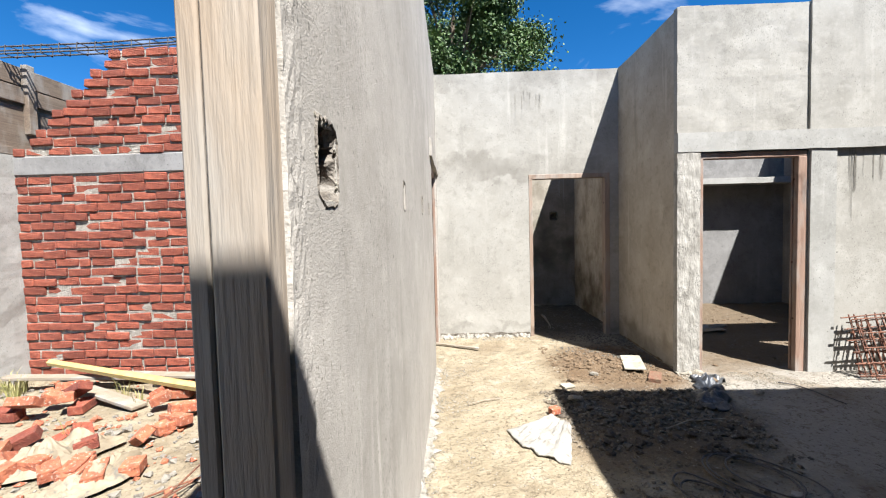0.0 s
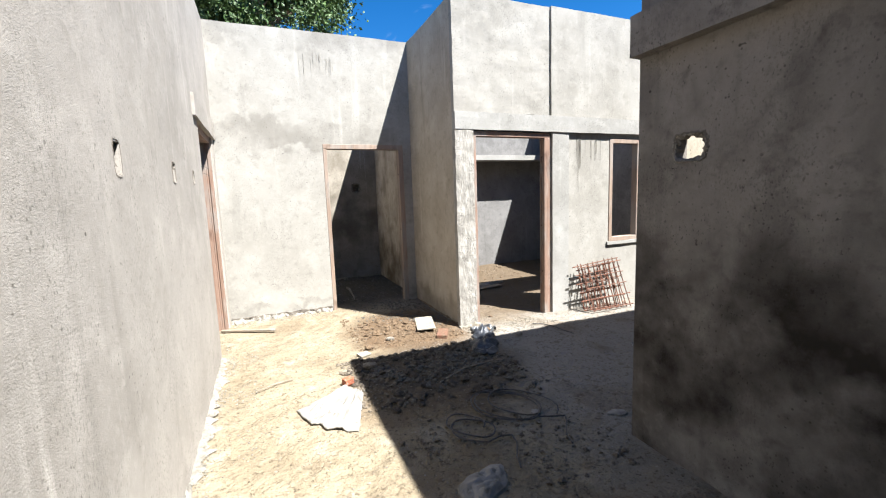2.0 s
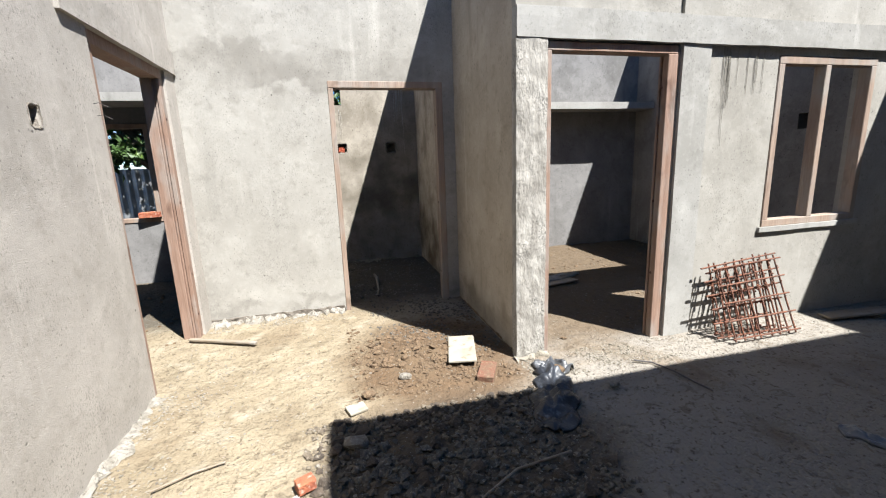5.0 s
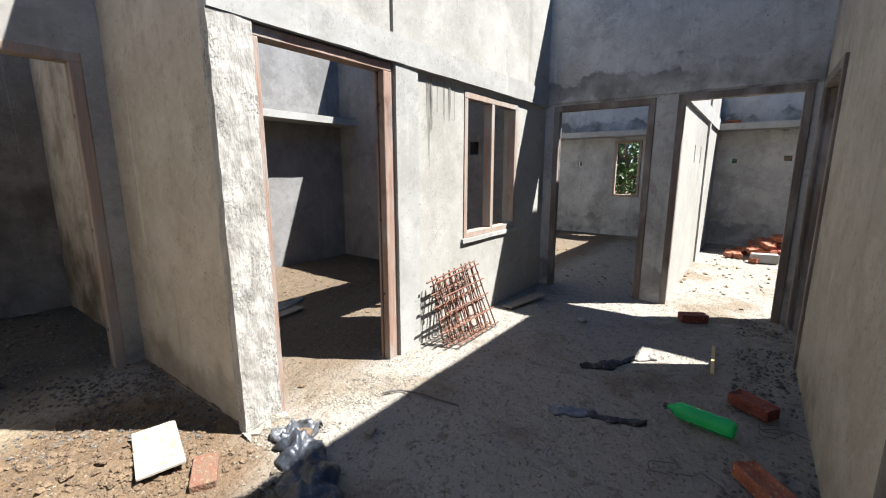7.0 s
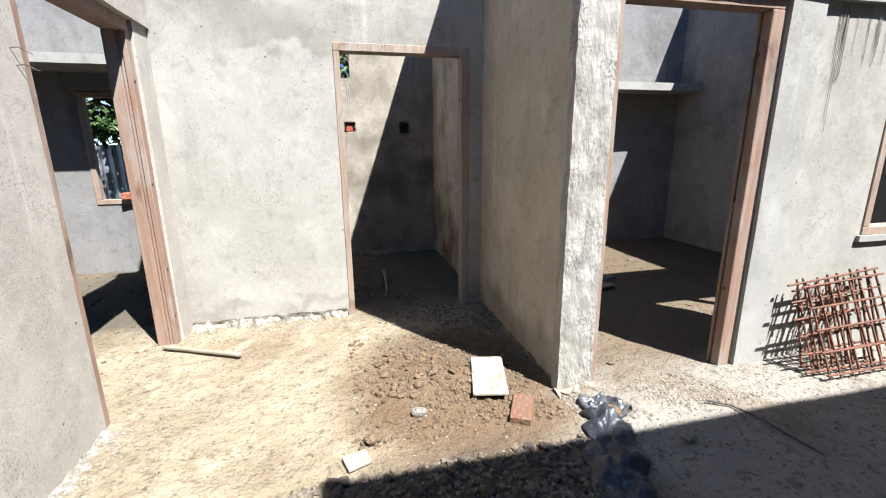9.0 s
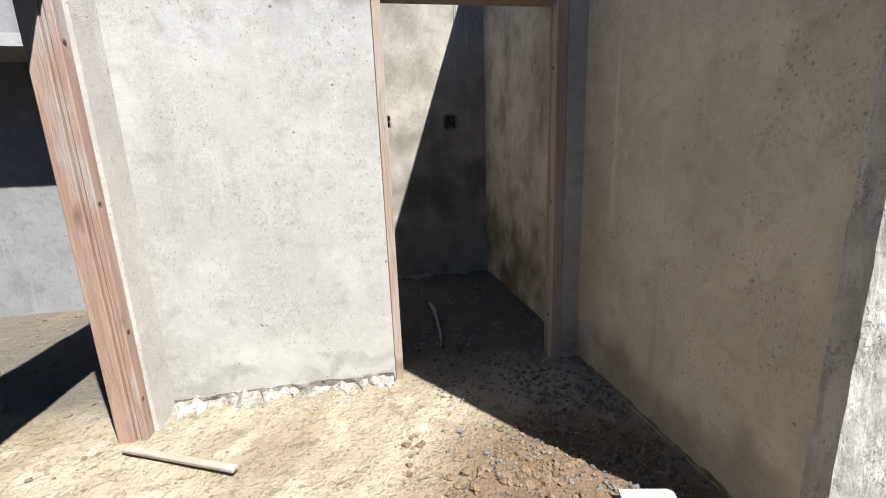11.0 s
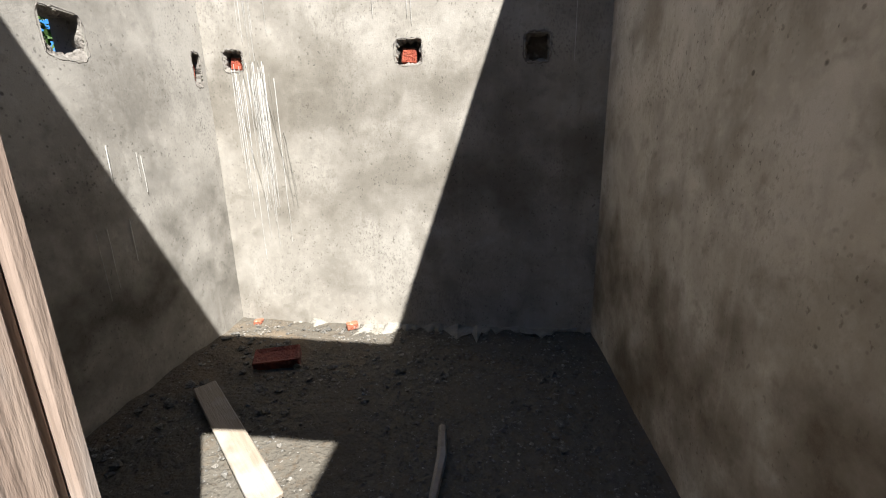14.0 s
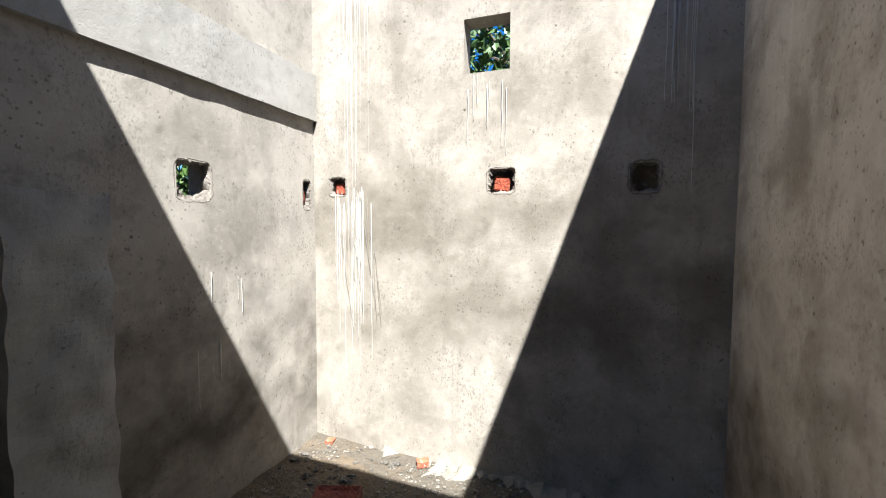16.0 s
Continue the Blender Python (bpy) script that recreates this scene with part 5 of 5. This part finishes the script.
# ---- trees and what lies beyond the walls ----


def tree(name, x, y, height, crown_z, rx, rz, count, seed, label, leaf=0.11):
    rnd = np.random.default_rng(seed)
    r2 = random.Random(seed)
    f = empty(name, label, "tree")
    bm = bmesh.new()
    top = Vector((x + 0.3, y, height))
    tube(bm, [(x, y, -0.2), (x + 0.06, y, crown_z * 0.45), (x + 0.15, y + 0.1, crown_z), top - Vector((0, 0, 0.6))], [0.05 * height * 0.55, 0.04 * height * 0.55, 0.025 * height * 0.5, 0.012], 8)
    part("trunk", bm, BARK, f)
    clumps = []
    for i in range(46):
        a, e = r2.random() * math.tau, r2.uniform(-0.75, 1.0)
        k = r2.uniform(0.45, 1.0)
        c = Vector((x + rx * k * math.cos(a) * math.cos(e), y + rx * k * math.sin(a) * math.cos(e), crown_z + rz * k * math.sin(e)))
        clumps.append((c, r2.uniform(0.12, 0.34) * rx))
        bm = bmesh.new()
        s = Vector((x + 0.1, y, crown_z * r2.uniform(0.6, 1.0)))
        tube(bm, [s, s.lerp(c, 0.5) + Vector((0, 0, 0.15)), c], [0.05, 0.03, 0.008], 5)
        part("limb", bm, BARK, f)
    # leaves: small folded blades in loose hanging clumps
    per = count // len(clumps)
    P = np.concatenate([np.array(c) + rnd.normal(size=(per, 3)) * r * np.array((0.46, 0.46, 0.36)) for c, r in clumps])
    n = len(P)
    d = rnd.normal(size=(n, 3)) + np.array((0, 0, -0.5))
    d /= np.linalg.norm(d, axis=1)[:, None]
    u = np.cross(d, rnd.normal(size=(n, 3)))
    u /= np.linalg.norm(u, axis=1)[:, None]
    w = np.cross(d, u)
    L = leaf * rnd.uniform(0.6, 1.3, (n, 1))
    V = np.stack([P, P + d * L * 0.5 + u * L * 0.3 + w * L * 0.08, P + d * L, P + d * L * 0.5 - u * L * 0.3 + w * L * 0.08], 1).reshape(-1, 3)
    F = [(4 * i, 4 * i + 1, 4 * i + 2, 4 * i + 3) for i in range(n)]
    me = bpy.data.meshes.new("crown")
    me.from_pydata(V.tolist(), [], F)
    me.materials.append(LEAF)
    c = new("crown", me)
    c.parent = f
    return f


tree("tree", 0.1, 14.5, 9.8, 7.4, 3.1, 2.7, 70000, 3, "large leafy green tree behind the unfinished building", 0.125)
tree("shrub_tree", -1.9, 10.2, 3.6, 2.2, 1.5, 1.2, 9000, 5, "leafy green bush outside the window", 0.12)
tree("shrub_tree", 1.5, 10.6, 3.9, 2.9, 1.5, 1.1, 6000, 6, "leafy green bush behind the wall", 0.1)
tree("shrub_tree", 13.2, 5.0, 3.6, 1.7, 1.3, 1.4, 6000, 7, "yellow-green leafy bush outside the far window", 0.14)
tree("shrub_tree", 13.0, 1.9, 3.4, 1.8, 1.2, 1.2, 4000, 8, "leafy bush behind the far wall", 0.12)


def tin_fence():
    f = empty("tin_fence", "grey corrugated tin sheet fence", "fence")
    for i in range(6):
        bm = bmesh.new()
        x0 = -4.2 + i * 0.9
        vs = []
        for k in range(46):
            x = x0 + k * 0.02
            yy = 11.6 + 0.02 * math.sin(k * 0.8) + 0.01 * (i % 2)
            vs.append([bm.verts.new((x, yy + dy, z)) for z, dy in ((0.0, 0), (1.5, 0), (1.5, 0.004), (0.0, 0.004))])
        for p, q in zip(vs, vs[1:]):
            for j in range(4):
                bm.faces.new((p[j], p[(j + 1) % 4], q[(j + 1) % 4], q[j]))
        part("sheet", bm, TIN, f)
    for x in (-4.2, -2.4, -0.6, 1.2):
        part("post", box_bm(x, 11.66, 0, x + 0.07, 11.73, 1.6), WOOD_X, f)


tin_fence()


def grass_tufts():
    rnd = random.Random(77)
    vs, fs = [], []
    for cx, cy, n in [(rnd.uniform(-4.3, -3.7), rnd.uniform(3.6, 4.1), 40) for _ in range(6)] + [(rnd.uniform(-2.9, -0.9), rnd.uniform(2.6, 3.9), 16) for _ in range(4)]:
        for _ in range(n):
            a, r, h = rnd.random() * math.tau, 0.07 * rnd.random(), rnd.uniform(0.06, 0.2)
            x, y = cx + r * math.cos(a), cy + r * math.sin(a)
            ln = 0.4 * h
            k = len(vs)
            s = 0.003
            tx, ty = x + ln * math.cos(a), y + ln * math.sin(a)
            vs += [(x - s * math.sin(a), y + s * math.cos(a), -0.01), (x + s * math.sin(a), y - s * math.cos(a), -0.01), ((x + tx) / 2 + s * math.sin(a), (y + ty) / 2 - s * math.cos(a), h * 0.7), ((x + tx) / 2 - s * math.sin(a), (y + ty) / 2 + s * math.cos(a), h * 0.7), (tx, ty, h)]
            fs += [(k, k + 1, k + 2, k + 3), (k + 3, k + 2, k + 4)]
    me = bpy.data.meshes.new("grass")
    me.from_pydata(vs, [], fs)
    me.materials.append(GRASS)
    tagged(new("grass", me), "dry green-yellow grass tufts in the yard", "grass", kind="stuff")


grass_tufts()

# ---- brick wall of the yard, brick by brick ----
yard_wall = link_bm("wall_brick", box_bm(-4.34, 4.414, -0.1, -0.112, 4.62, 2.32), JOINT)
tagged(yard_wall, "unplastered red brick wall with thick mortar joints, stepped at its top", "wall", kind="structure")
upper = bmesh.new()
part("concrete_band", box_bm(-4.36, 4.395, 2.125, -0.112, 4.63, 2.318, bevel=0.01), CEMENT_DARK, yard_wall, "grey cast concrete band")


def brick_piece_mesh(l, seed):
    bm = bmesh.new()
    add_box(bm, -l / 2, 0, 0, l / 2, 0.1, 0.08, bevel=0.008)
    for v in bm.verts:
        v.co += 0.009 * noise.noise_vector(v.co * 14 + Vector((seed * 5.3, 0, seed)))
    me = bpy.data.meshes.new("brick")
    bm.to_mesh(me)
    bm.free()
    me.materials.append(BRICK)
    return me


PIECES = [brick_piece_mesh(0.235, i) for i in range(5)]
HALVES = [brick_piece_mesh(0.112, 9 + i) for i in range(3)]
rb = random.Random(5)
rest = bmesh.new()
placed = 0
course = 0.0966
for row in range(34):
    z = 0.005 + row * course
    if row >= 22:
        z = 2.325 + (row - 22) * course
    if row >= 33:
        break
    left = -4.33 if row < 23 else -4.30 + (row - 22) * 0.105 + 0.05 * (row % 2)
    x = left + (0.0 if row % 2 else -0.125)
    while x < -0.3:
        half = (x < left - 0.01) or rb.random() < 0.06
        l = 0.112 if half else 0.235
        if x < left - 0.01:
            x = left
        px, py, pz = x + l / 2, 4.40 + rb.uniform(-0.016, 0.013), z + rb.uniform(-0.008, 0.008)
        turn = rb.uniform(-3.4, 3.4)
        if x < -2.15 and placed < 300 or (row >= 22 and x < -2.15):
            b = new("brick", rb.choice(HALVES if half else PIECES))
            b.parent = yard_wall
            b.matrix_local = pose(px, py, pz, 0, turn * 0.6, turn)
            placed += 1
        elif not (row in (9, 14) and rb.random() < 0.08):
            add_box(rest, px - l / 2, py, pz, px + l / 2, py + 0.1, pz + 0.08)
        x += l + rb.uniform(0.004, 0.02)
    if row >= 22:
        add_box(upper, left + 0.02, 4.414, z - 0.03, -0.16, 4.60, z + 0.072)
tagged(part("mortar_core", upper, JOINT, yard_wall, "lumpy grey mortar"), kind="stuff")
tagged(part("brickwork", rest, BRICK, yard_wall, "red brickwork"), kind="stuff")
